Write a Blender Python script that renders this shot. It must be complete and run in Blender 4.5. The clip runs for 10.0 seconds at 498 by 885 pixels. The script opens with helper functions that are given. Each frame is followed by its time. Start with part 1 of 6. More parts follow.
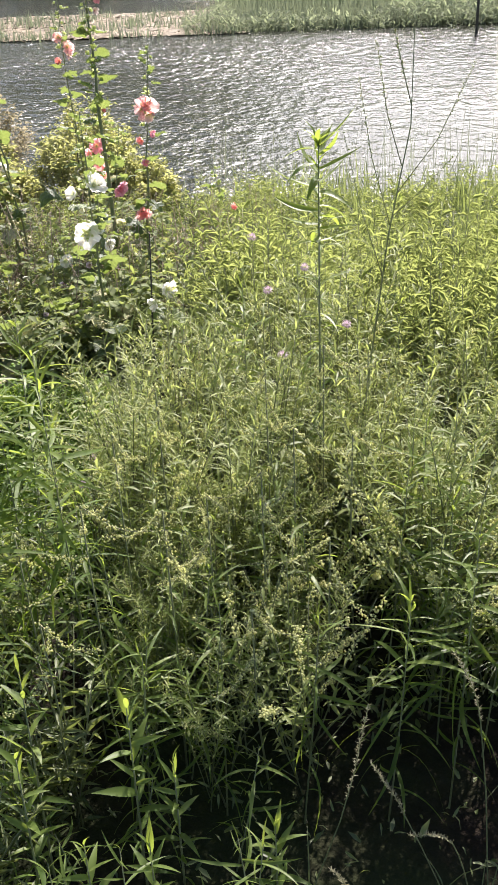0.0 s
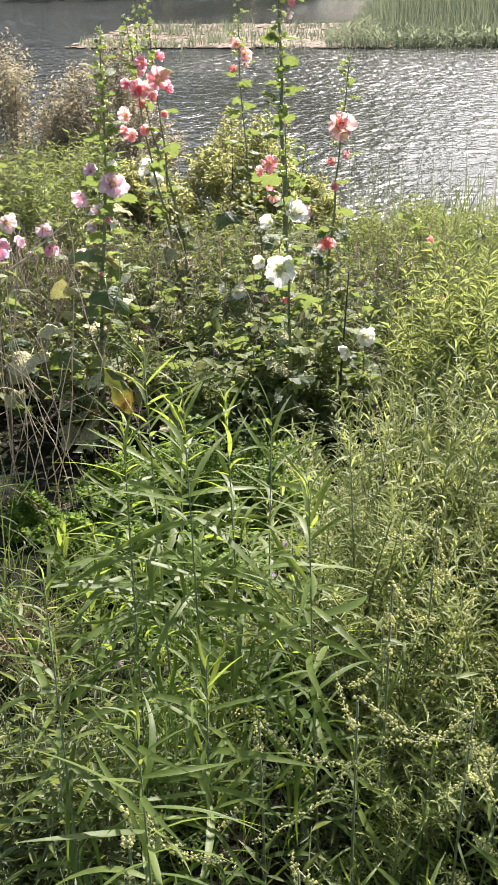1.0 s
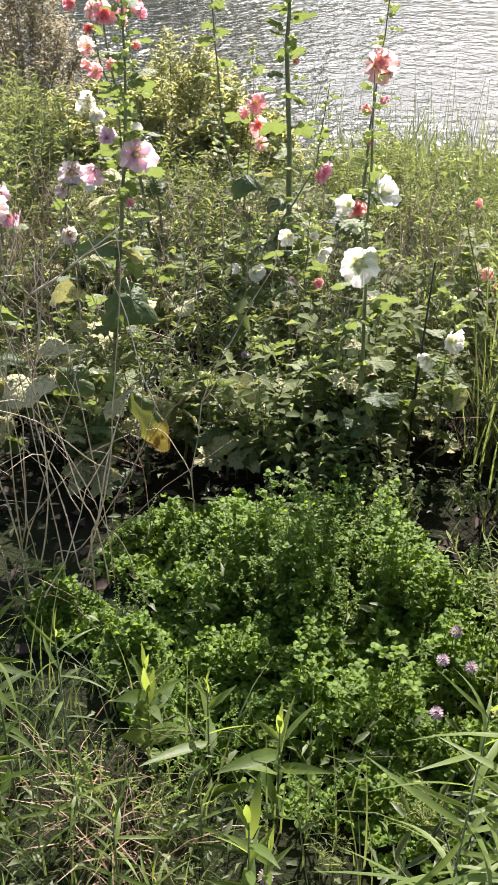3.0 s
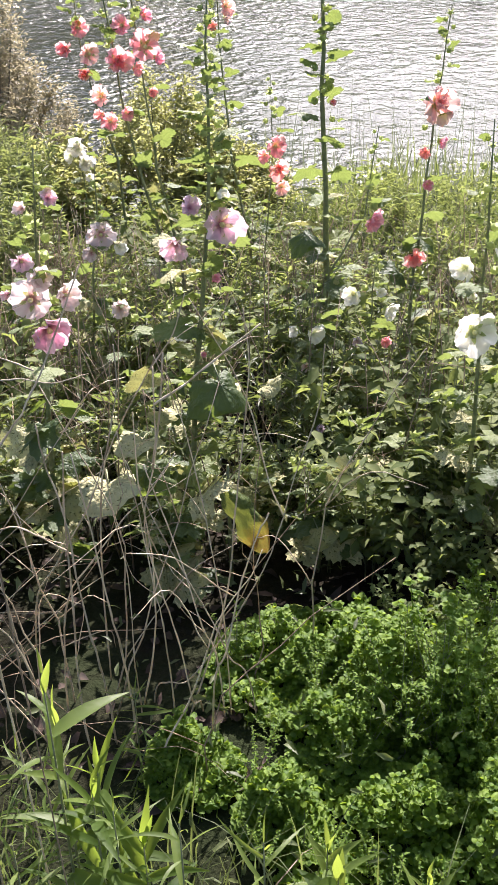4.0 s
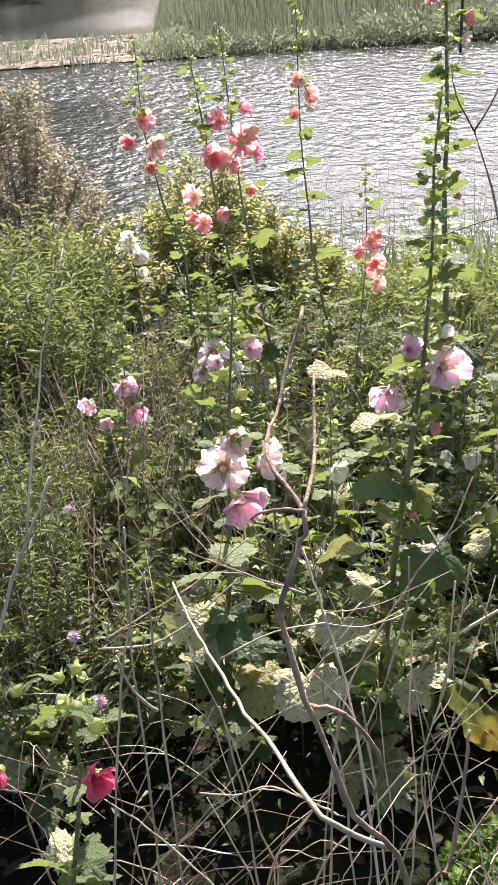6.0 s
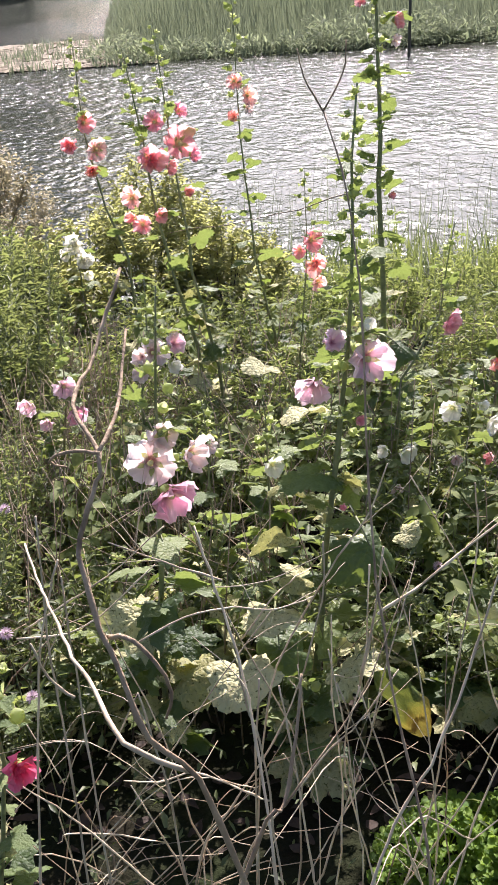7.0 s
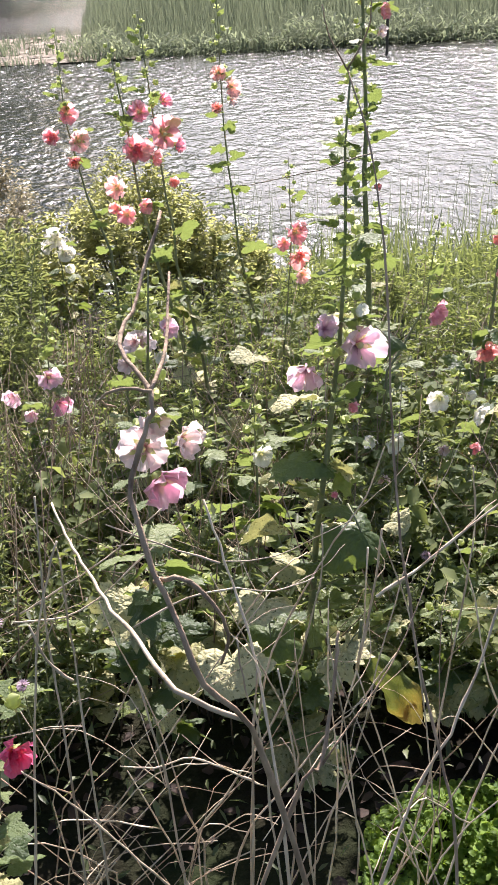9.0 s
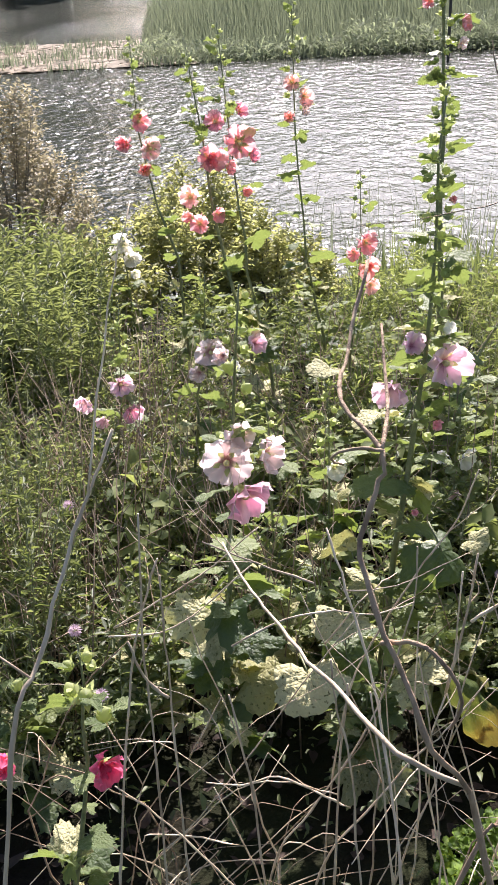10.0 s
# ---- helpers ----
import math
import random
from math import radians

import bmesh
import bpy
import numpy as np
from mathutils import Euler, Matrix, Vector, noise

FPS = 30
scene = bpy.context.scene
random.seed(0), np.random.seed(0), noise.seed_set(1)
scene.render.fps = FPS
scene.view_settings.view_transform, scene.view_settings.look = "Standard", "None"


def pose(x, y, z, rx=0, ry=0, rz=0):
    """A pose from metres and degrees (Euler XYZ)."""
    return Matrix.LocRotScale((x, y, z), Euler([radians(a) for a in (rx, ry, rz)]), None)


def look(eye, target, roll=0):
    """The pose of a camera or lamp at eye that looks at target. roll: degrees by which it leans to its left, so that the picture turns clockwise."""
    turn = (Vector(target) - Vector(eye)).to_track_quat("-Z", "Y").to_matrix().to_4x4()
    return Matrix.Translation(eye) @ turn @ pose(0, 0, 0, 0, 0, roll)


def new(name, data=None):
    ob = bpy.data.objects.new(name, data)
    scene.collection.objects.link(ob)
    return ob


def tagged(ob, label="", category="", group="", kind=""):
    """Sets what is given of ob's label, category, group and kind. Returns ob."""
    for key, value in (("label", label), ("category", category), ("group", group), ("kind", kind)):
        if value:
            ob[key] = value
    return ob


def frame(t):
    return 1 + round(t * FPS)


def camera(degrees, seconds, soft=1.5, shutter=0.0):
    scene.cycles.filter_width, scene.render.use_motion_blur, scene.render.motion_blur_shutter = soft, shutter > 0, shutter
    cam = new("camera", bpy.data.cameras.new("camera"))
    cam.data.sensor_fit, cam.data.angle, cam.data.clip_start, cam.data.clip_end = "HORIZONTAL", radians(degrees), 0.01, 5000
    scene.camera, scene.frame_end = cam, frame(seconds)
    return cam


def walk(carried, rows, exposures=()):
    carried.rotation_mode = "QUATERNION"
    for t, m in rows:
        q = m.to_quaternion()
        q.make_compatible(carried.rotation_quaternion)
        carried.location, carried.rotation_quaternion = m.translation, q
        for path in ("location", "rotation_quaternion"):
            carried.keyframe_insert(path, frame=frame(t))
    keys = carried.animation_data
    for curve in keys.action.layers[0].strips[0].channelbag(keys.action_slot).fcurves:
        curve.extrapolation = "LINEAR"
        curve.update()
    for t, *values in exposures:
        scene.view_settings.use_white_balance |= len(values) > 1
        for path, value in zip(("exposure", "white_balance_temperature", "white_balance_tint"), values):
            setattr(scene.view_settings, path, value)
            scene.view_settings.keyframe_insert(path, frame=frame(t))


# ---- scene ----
cam = camera(27.2, 10.0, soft=1.4)
PATH = [
    (0, (0.219, -0.626, 1.862), (0.151, 1.153, 0.949), -2.4),
    (0.5, (0.019, -0.278, 1.825), (-0.168, 1.516, 0.962), -2.1),
    (1, (-0.172, -0.012, 1.791), (-0.434, 1.761, 0.903), -1.0),
    (1.5, (-0.47, 0.331, 1.774), (-0.708, 2.047, 0.774), -2.1),
    (2, (-0.65, 0.603, 1.747), (-0.842, 2.32, 0.739), -1.3),
    (3.3, (-0.902, 0.93, 1.757), (-0.905, 2.643, 0.726), 0.1),
    (3.5, (-0.971, 1.029, 1.741), (-0.964, 2.751, 0.723), -0.3),
    (4, (-1.233, 1.213, 1.754), (-1.165, 2.949, 0.763), -1.6),
    (4.5, (-1.496, 1.384, 1.784), (-1.424, 3.134, 0.819), -2.5),
    (5, (-1.637, 1.614, 1.784), (-1.572, 3.396, 0.877), -3.0),
    (5.2, (-1.641, 1.687, 1.791), (-1.588, 3.472, 0.89), -3.5),
    (6.3, (-1.717, 1.743, 1.782), (-1.58, 3.532, 0.898), -3.2),
    (6.5, (-1.689, 1.736, 1.775), (-1.539, 3.526, 0.894), -3.2),
    (7, (-1.643, 1.703, 1.773), (-1.454, 3.487, 0.889), -3.2),
    (7.5, (-1.614, 1.696, 1.772), (-1.396, 3.478, 0.89), -3.2),
    (8, (-1.63, 1.699, 1.755), (-1.388, 3.481, 0.878), -3.0),
    (8.5, (-1.655, 1.703, 1.74), (-1.41, 3.481, 0.858), -2.7),
    (9, (-1.675, 1.706, 1.749), (-1.442, 3.482, 0.86), -2.6),
    (9.5, (-1.711, 1.714, 1.76), (-1.505, 3.494, 0.874), -2.4),
    (10, (-1.743, 1.728, 1.769), (-1.601, 3.519, 0.891), -2.5),
]
EXPOSURES = [(0.0, 1.6, 6200, 15), (1.0, 1.52, 6200, 15), (1.5, 1.57, 6200, 15), (2.0, 1.47, 6200, 15), (3.5, 1.56, 6150, 16), (4.5, 1.63, 6100, 19), (5.0, 1.5, 6080, 19), (6.5, 1.42, 6060, 19), (10.0, 1.43, 6060, 19)]
walk(cam, [(t, look(eye, target, roll)) for t, eye, target, roll in PATH], EXPOSURES)

# ---- light ----
SUN_AZ, SUN_EL = 13.0, 41.0   # degrees to the right of straight ahead (+y), and above the horizon
world = bpy.data.worlds.new("sky")
scene.world = world
world.use_nodes = True
wn, wl = world.node_tree.nodes, world.node_tree.links
sky = wn.new("ShaderNodeTexSky")
sky.sky_type, sky.sun_disc = "NISHITA", False
sky.sun_elevation, sky.sun_rotation = radians(SUN_EL), radians(SUN_AZ)
sky.air_density, sky.dust_density, sky.ozone_density = 1.0, 2.6, 1.0
wn["Background"].inputs["Strength"].default_value = 0.075
wl.new(sky.outputs[0], wn["Background"].inputs["Color"])
sun_data = bpy.data.lights.new("sun", "SUN")
sun_data.energy, sun_data.angle, sun_data.color = 5.0, radians(0.6), (1.0, 0.905, 0.825)
sun = new("sun", sun_data)
sx, sy = math.sin(radians(SUN_AZ)), math.cos(radians(SUN_AZ))
ce, se = math.cos(radians(SUN_EL)), math.sin(radians(SUN_EL))
sun.matrix_world = look((sx * ce * 50, sy * ce * 50, se * 50), (0, 0, 0))

WATER = -0.9
rng = random.Random(7)


# ---- materials ----
def nodes_of(name):
    m = bpy.data.materials.new(name)
    m.use_nodes = True
    return m, m.node_tree.nodes, m.node_tree.links


def ramp(nt, lk, src, stops):
    r = nt.new("ShaderNodeValToRGB")
    while len(r.color_ramp.elements) < len(stops):
        r.color_ramp.elements.new(0.5)
    for e, (p, c) in zip(r.color_ramp.elements, stops):
        e.position, e.color = p, (*c, 1)
    lk.new(src, r.inputs[0])
    return r.outputs[0]


def mix_rgb(nt, lk, fac, a, b, mode="MIX"):
    n = nt.new("ShaderNodeMix")
    n.data_type, n.blend_type = "RGBA", mode
    for sock, v in ((n.inputs[0], fac), (n.inputs[6], a), (n.inputs[7], b)):
        if isinstance(v, (int, float)):
            sock.default_value = v
        elif isinstance(v, tuple):
            sock.default_value = (*v, 1)
        else:
            lk.new(v, sock)
    return n.outputs[2]


def noise_tex(nt, lk, scale, detail=4, coord="Object", rough=0.6, stretch=None):
    tc = nt.new("ShaderNodeTexCoord")
    n = nt.new("ShaderNodeTexNoise")
    n.inputs["Scale"].default_value, n.inputs["Detail"].default_value = scale, detail
    n.inputs["Roughness"].default_value = rough
    src = tc.outputs[coord]
    if stretch:
        mp = nt.new("ShaderNodeMapping")
        mp.inputs["Scale"].default_value = stretch
        lk.new(src, mp.inputs[0])
        src = mp.outputs[0]
    lk.new(src, n.inputs["Vector"])
    return n.outputs["Fac"]


def leaf_mat(name, dark, light, glow, through_part=0.4, rough=0.45, per="object", spot=None, veins=40.0, relief=0.35, net=0.0, deep=0.004, spec=0.3, fade=False):
    """Leaf tissue: varied green, a waxy skin, and light that comes through from behind."""
    m, nt, lk = nodes_of(name)
    bsdf, out = nt["Principled BSDF"], nt["Material Output"]
    if per == "object":
        rnd = nt.new("ShaderNodeObjectInfo").outputs["Random"]
    else:
        rnd = nt.new("ShaderNodeNewGeometry").outputs["Random Per Island"]
    base = mix_rgb(nt, lk, rnd, dark, light)
    mott = noise_tex(nt, lk, veins, 5)
    high = mott
    if net:
        tcn, vor = nt.new("ShaderNodeTexCoord"), nt.new("ShaderNodeTexVoronoi")
        vor.feature, vor.inputs["Scale"].default_value = "DISTANCE_TO_EDGE", net
        wob = nt.new("ShaderNodeVectorMath")
        wob.operation = "MULTIPLY_ADD"
        nz = nt.new("ShaderNodeTexNoise")
        nz.inputs["Scale"].default_value = 5.0
        wob.inputs[1].default_value = (0.25, 0.25, 0.25)
        lk.new(tcn.outputs["Object"], nz.inputs["Vector"]), lk.new(nz.outputs["Color"], wob.inputs[0]), lk.new(tcn.outputs["Object"], wob.inputs[2])
        lk.new(wob.outputs[0], vor.inputs["Vector"])
        high = ramp(nt, lk, vor.outputs["Distance"], [(0.0, (0, 0, 0)), (0.3, (1, 1, 1))])
        base = mix_rgb(nt, lk, ramp(nt, lk, vor.outputs["Distance"], [(0.0, (0.22, 0.22, 0.22)), (0.06, (0, 0, 0))]), base, light)
    base = mix_rgb(nt, lk, ramp(nt, lk, mott, [(0.35, (0, 0, 0)), (0.75, (1, 1, 1))]), base, mix_rgb(nt, lk, 0.45, base, light))
    if fade:
        # withers from the tip inwards: green, yellow, orange, brown
        tcf, sep, wav = nt.new("ShaderNodeTexCoord"), nt.new("ShaderNodeSeparateXYZ"), nt.new("ShaderNodeMath")
        wav.operation, wav.inputs[1].default_value = "MULTIPLY_ADD", 0.5
        lk.new(tcf.outputs["Object"], sep.inputs[0])
        lk.new(noise_tex(nt, lk, 3.0, 4), wav.inputs[0]), lk.new(sep.outputs["X"], wav.inputs[2])
        half = nt.new("ShaderNodeMath")
        half.operation, half.inputs[1].default_value = "MULTIPLY", 0.4
        lk.new(wav.outputs[0], half.inputs[0])
        amount = ramp(nt, lk, half.outputs[0], [(0.5, (0, 0, 0)), (0.66, (1, 1, 1))])
        tint = ramp(nt, lk, half.outputs[0], [(0.45, (0.36, 0.33, 0.06)), (0.68, (0.52, 0.26, 0.05)), (0.84, (0.3, 0.11, 0.04))])
        base = mix_rgb(nt, lk, amount, base, tint)
    if spot:
        blot = noise_tex(nt, lk, 7, 4)
        base = mix_rgb(nt, lk, ramp(nt, lk, blot, [(0.58, (0, 0, 0)), (0.66, (1, 1, 1))]), base, spot)
    lk.new(base, bsdf.inputs["Base Color"])
    bsdf.inputs["Roughness"].default_value = rough
    bsdf.inputs["Specular IOR Level"].default_value = spec
    bump = nt.new("ShaderNodeBump")
    bump.inputs["Strength"].default_value, bump.inputs["Distance"].default_value = relief, deep
    lk.new(high, bump.inputs["Height"])
    lk.new(bump.outputs[0], bsdf.inputs["Normal"])
    tr = nt.new("ShaderNodeBsdfTranslucent")
    lk.new(mix_rgb(nt, lk, 0.75, base, glow), tr.inputs["Color"])
    mx = nt.new("ShaderNodeMixShader")
    mx.inputs[0].default_value = through_part
    lk.new(bsdf.outputs[0], mx.inputs[1]), lk.new(tr.outputs[0], mx.inputs[2])
    lk.new(mx.outputs[0], out.inputs[0])
    return m


def plain_mat(name, a, b, scale=30.0, rough=0.7, relief=0.4, stretch=None, per=None):
    m, nt, lk = nodes_of(name)
    bsdf = nt["Principled BSDF"]
    n = noise_tex(nt, lk, scale, 6, stretch=stretch)
    col = mix_rgb(nt, lk, ramp(nt, lk, n, [(0.3, (0, 0, 0)), (0.7, (1, 1, 1))]), a, b)
    if per:
        rnd = nt.new("ShaderNodeObjectInfo").outputs["Random"] if per == "object" else nt.new("ShaderNodeNewGeometry").outputs["Random Per Island"]
        hsv = nt.new("ShaderNodeHueSaturation")
        mr = nt.new("ShaderNodeMapRange")
        mr.inputs[3].default_value, mr.inputs[4].default_value = 0.75, 1.3
        lk.new(rnd, mr.inputs[0]), lk.new(mr.outputs[0], hsv.inputs["Value"]), lk.new(col, hsv.inputs["Color"])
        col = hsv.outputs[0]
    lk.new(col, bsdf.inputs["Base Color"])
    bsdf.inputs["Roughness"].default_value = rough
    bump = nt.new("ShaderNodeBump")
    bump.inputs["Strength"].default_value, bump.inputs["Distance"].default_value = relief, 0.005
    lk.new(n, bump.inputs["Height"]), lk.new(bump.outputs[0], bsdf.inputs["Normal"])
    return m


def petal_mat(name, edge, mid, throat):
    """Petals: a pale rim, veins that run outwards, a throat of its own colour; thin, so light shines through."""
    m, nt, lk = nodes_of(name)
    bsdf, out = nt["Principled BSDF"], nt["Material Output"]
    tc = nt.new("ShaderNodeTexCoord")
    sep = nt.new("ShaderNodeSeparateXYZ")
    lk.new(tc.outputs["Object"], sep.inputs[0])
    grad = ramp(nt, lk, sep.outputs["X"], [(0.004, throat), (0.016, mid), (0.045, edge)])
    vein = noise_tex(nt, lk, 1.0, 4, stretch=(25, 420, 25))
    col = mix_rgb(nt, lk, ramp(nt, lk, vein, [(0.4, (0, 0, 0)), (0.65, (0.55, 0.55, 0.55))]), grad, mid)
    lk.new(col, bsdf.inputs["Base Color"])
    bsdf.inputs["Roughness"].default_value = 0.65
    bsdf.inputs["Specular IOR Level"].default_value = 0.25
    bump = nt.new("ShaderNodeBump")
    bump.inputs["Strength"].default_value, bump.inputs["Distance"].default_value = 0.3, 0.003
    lk.new(vein, bump.inputs["Height"]), lk.new(bump.outputs[0], bsdf.inputs["Normal"])
    tr = nt.new("ShaderNodeBsdfTranslucent")
    lk.new(col, tr.inputs["Color"])
    mx = nt.new("ShaderNodeMixShader")
    mx.inputs[0].default_value = 0.62
    lk.new(bsdf.outputs[0], mx.inputs[1]), lk.new(tr.outputs[0], mx.inputs[2])
    lk.new(mx.outputs[0], out.inputs[0])
    return m


def water_mat():
    m, nt, lk = nodes_of("pond_water")
    bsdf = nt["Principled BSDF"]
    bsdf.inputs["Base Color"].default_value = (0.035, 0.04, 0.03, 1)
    bsdf.inputs["IOR"].default_value = 1.33
    a = noise_tex(nt, lk, 1.0, 3, stretch=(3.6, 2.5, 1), rough=0.5)
    b = noise_tex(nt, lk, 1.0, 2, stretch=(9.0, 6.5, 1), rough=0.5)
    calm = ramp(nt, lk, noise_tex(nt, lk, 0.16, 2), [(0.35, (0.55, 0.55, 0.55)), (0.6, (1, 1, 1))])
    add = nt.new("ShaderNodeMath")
    add.operation = "MULTIPLY_ADD"
    add.inputs[1].default_value = 0.5
    lk.new(b, add.inputs[0]), lk.new(a, add.inputs[2])
    mul = nt.new("ShaderNodeMath")
    mul.operation = "MULTIPLY"
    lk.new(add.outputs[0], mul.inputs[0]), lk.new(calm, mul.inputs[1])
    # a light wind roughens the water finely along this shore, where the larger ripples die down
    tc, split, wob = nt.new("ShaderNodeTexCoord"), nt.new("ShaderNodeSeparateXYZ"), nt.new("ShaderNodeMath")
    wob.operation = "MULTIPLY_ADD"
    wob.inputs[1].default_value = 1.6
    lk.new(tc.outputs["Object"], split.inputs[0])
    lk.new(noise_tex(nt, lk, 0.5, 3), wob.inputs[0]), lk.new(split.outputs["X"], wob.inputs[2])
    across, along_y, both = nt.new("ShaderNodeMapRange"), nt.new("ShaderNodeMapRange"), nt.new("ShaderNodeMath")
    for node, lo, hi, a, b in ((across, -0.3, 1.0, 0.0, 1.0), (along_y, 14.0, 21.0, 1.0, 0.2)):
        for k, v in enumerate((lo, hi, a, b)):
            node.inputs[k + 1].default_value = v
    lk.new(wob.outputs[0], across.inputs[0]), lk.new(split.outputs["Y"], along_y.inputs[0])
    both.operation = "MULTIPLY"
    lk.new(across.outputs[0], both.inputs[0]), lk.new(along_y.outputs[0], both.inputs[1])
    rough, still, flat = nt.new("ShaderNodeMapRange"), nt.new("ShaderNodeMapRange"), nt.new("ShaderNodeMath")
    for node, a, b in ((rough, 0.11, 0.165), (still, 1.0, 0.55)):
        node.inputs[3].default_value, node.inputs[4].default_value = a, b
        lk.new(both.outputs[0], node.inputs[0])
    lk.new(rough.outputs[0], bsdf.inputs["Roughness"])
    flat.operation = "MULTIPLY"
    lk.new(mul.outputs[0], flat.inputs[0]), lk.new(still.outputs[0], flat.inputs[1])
    bump = nt.new("ShaderNodeBump")
    bump.inputs["Strength"].default_value, bump.inputs["Distance"].default_value = 1.0, 0.14
    lk.new(flat.outputs[0], bump.inputs["Height"]), lk.new(bump.outputs[0], bsdf.inputs["Normal"])
    return m


def ground_mat():
    m, nt, lk = nodes_of("bank_soil")
    bsdf = nt["Principled BSDF"]
    # near-black soil tones carry the thicket's shade in their colour
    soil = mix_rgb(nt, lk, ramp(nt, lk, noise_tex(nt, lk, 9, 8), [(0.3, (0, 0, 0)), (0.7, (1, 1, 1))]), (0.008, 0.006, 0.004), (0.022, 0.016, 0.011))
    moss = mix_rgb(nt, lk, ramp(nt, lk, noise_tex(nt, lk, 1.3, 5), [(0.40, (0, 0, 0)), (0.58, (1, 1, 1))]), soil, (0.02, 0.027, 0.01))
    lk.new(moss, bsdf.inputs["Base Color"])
    bsdf.inputs["Roughness"].default_value = 0.95
    bsdf.inputs["Specular IOR Level"].default_value = 0.1
    bump = nt.new("ShaderNodeBump")
    bump.inputs["Strength"].default_value, bump.inputs["Distance"].default_value = 0.8, 0.03
    lk.new(noise_tex(nt, lk, 40, 8), bump.inputs["Height"]), lk.new(bump.outputs[0], bsdf.inputs["Normal"])
    return m


HOLLY = leaf_mat("hollyhock_leaf", (0.03, 0.058, 0.026), (0.095, 0.13, 0.045), (0.36, 0.48, 0.07), 0.3, 0.52, veins=4, relief=0.4, net=4.0, deep=0.006, spec=0.32)
# next two: sunlit sheen put into the pale tones, besides faded, pocked tissue
HOLLY_PALE = leaf_mat("hollyhock_leaf_pale", (0.27, 0.265, 0.125), (0.54, 0.51, 0.27), (0.48, 0.48, 0.13), 0.22, 0.6, spot=(0.07, 0.075, 0.025), veins=5, relief=0.5, net=4.0, deep=0.006, spec=0.2)
HOLLY_OLD = leaf_mat("hollyhock_leaf_old", (0.15, 0.16, 0.06), (0.38, 0.36, 0.15), (0.44, 0.45, 0.08), 0.28, 0.55, spot=(0.05, 0.055, 0.02), veins=5, relief=0.4, net=4.0, deep=0.005, spec=0.25)
HOLLY_YOUNG = leaf_mat("hollyhock_leaf_young", (0.095, 0.135, 0.04), (0.20, 0.24, 0.085), (0.44, 0.52, 0.12), 0.42, 0.5, veins=4, relief=0.5, net=5.0, deep=0.004, spec=0.3)
HOLLY_STALK = leaf_mat("hollyhock_stalk_leaf", (0.075, 0.115, 0.04), (0.18, 0.22, 0.085), (0.36, 0.46, 0.10), 0.32, 0.5, veins=4, relief=0.5, net=5.0, deep=0.004, spec=0.3)
YELLOW_LEAF = leaf_mat("hollyhock_leaf_yellowed", (0.07, 0.10, 0.03), (0.16, 0.18, 0.05), (0.32, 0.36, 0.06), 0.2, 0.5, veins=3, relief=0.5, net=4.0, deep=0.006, spec=0.2, fade=True)
STEM = plain_mat("green_stem", (0.11, 0.125, 0.05), (0.22, 0.23, 0.10), 60, 0.5, 0.3)
STEM_DARK = plain_mat("dark_stem", (0.02, 0.018, 0.012), (0.06, 0.05, 0.03), 60, 0.7)
CALYX = leaf_mat("calyx", (0.28, 0.34, 0.14), (0.44, 0.48, 0.23), (0.62, 0.68, 0.27), 0.58, 0.5, veins=120)
# darker copy for lower leaves, their shade put into the colour
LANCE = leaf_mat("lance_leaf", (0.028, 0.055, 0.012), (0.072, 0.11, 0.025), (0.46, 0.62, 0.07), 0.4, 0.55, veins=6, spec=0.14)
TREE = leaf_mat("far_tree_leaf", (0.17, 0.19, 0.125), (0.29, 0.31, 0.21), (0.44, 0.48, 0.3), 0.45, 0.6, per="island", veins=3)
# lighter copy, with the sun on the upper leaves put into the colour
LANCE_TOP = leaf_mat("lance_leaf_bright", (0.07, 0.11, 0.026), (0.13, 0.175, 0.04), (0.5, 0.63, 0.085), 0.4, 0.48, veins=6, spec=0.25)
FINE = leaf_mat("fine_leaf", (0.105, 0.14, 0.04), (0.25, 0.285, 0.095), (0.5, 0.57, 0.155), 0.43, 0.5, per="island", veins=60, spec=0.2)
STAND = leaf_mat("stand_leaf", (0.06, 0.085, 0.032), (0.155, 0.18, 0.07), (0.38, 0.44, 0.12), 0.4, 0.48, per="island", veins=60)
YOUNG = leaf_mat("herb_leaf", (0.05, 0.08, 0.03), (0.16, 0.185, 0.07), (0.45, 0.52, 0.12), 0.36, 0.65, per="island", veins=40, spec=0.1)
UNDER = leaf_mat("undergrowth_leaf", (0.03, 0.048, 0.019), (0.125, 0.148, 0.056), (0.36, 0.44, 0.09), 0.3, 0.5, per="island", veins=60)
CLOVER = leaf_mat("clover_leaf", (0.025, 0.07, 0.01), (0.155, 0.235, 0.03), (0.48, 0.64, 0.045), 0.35, 0.6, per="island", veins=120, spec=0.2)
SHRUB = leaf_mat("shrub_leaf", (0.16, 0.175, 0.06), (0.30, 0.295, 0.12), (0.52, 0.53, 0.17), 0.56, 0.5, per="island", veins=60)
BROWN_SHRUB = leaf_mat("brown_shrub_leaf", (0.14, 0.135, 0.075), (0.32, 0.27, 0.18), (0.5, 0.45, 0.26), 0.45, 0.5, per="island", veins=60)
GRASS = leaf_mat("grass_blade", (0.05, 0.075, 0.028), (0.125, 0.15, 0.058), (0.38, 0.46, 0.11), 0.33, 0.5, per="island", veins=30)
REED = leaf_mat("reed_blade", (0.115, 0.135, 0.085), (0.15, 0.175, 0.11), (0.24, 0.28, 0.16), 0.4, 0.5, per="island", veins=10)
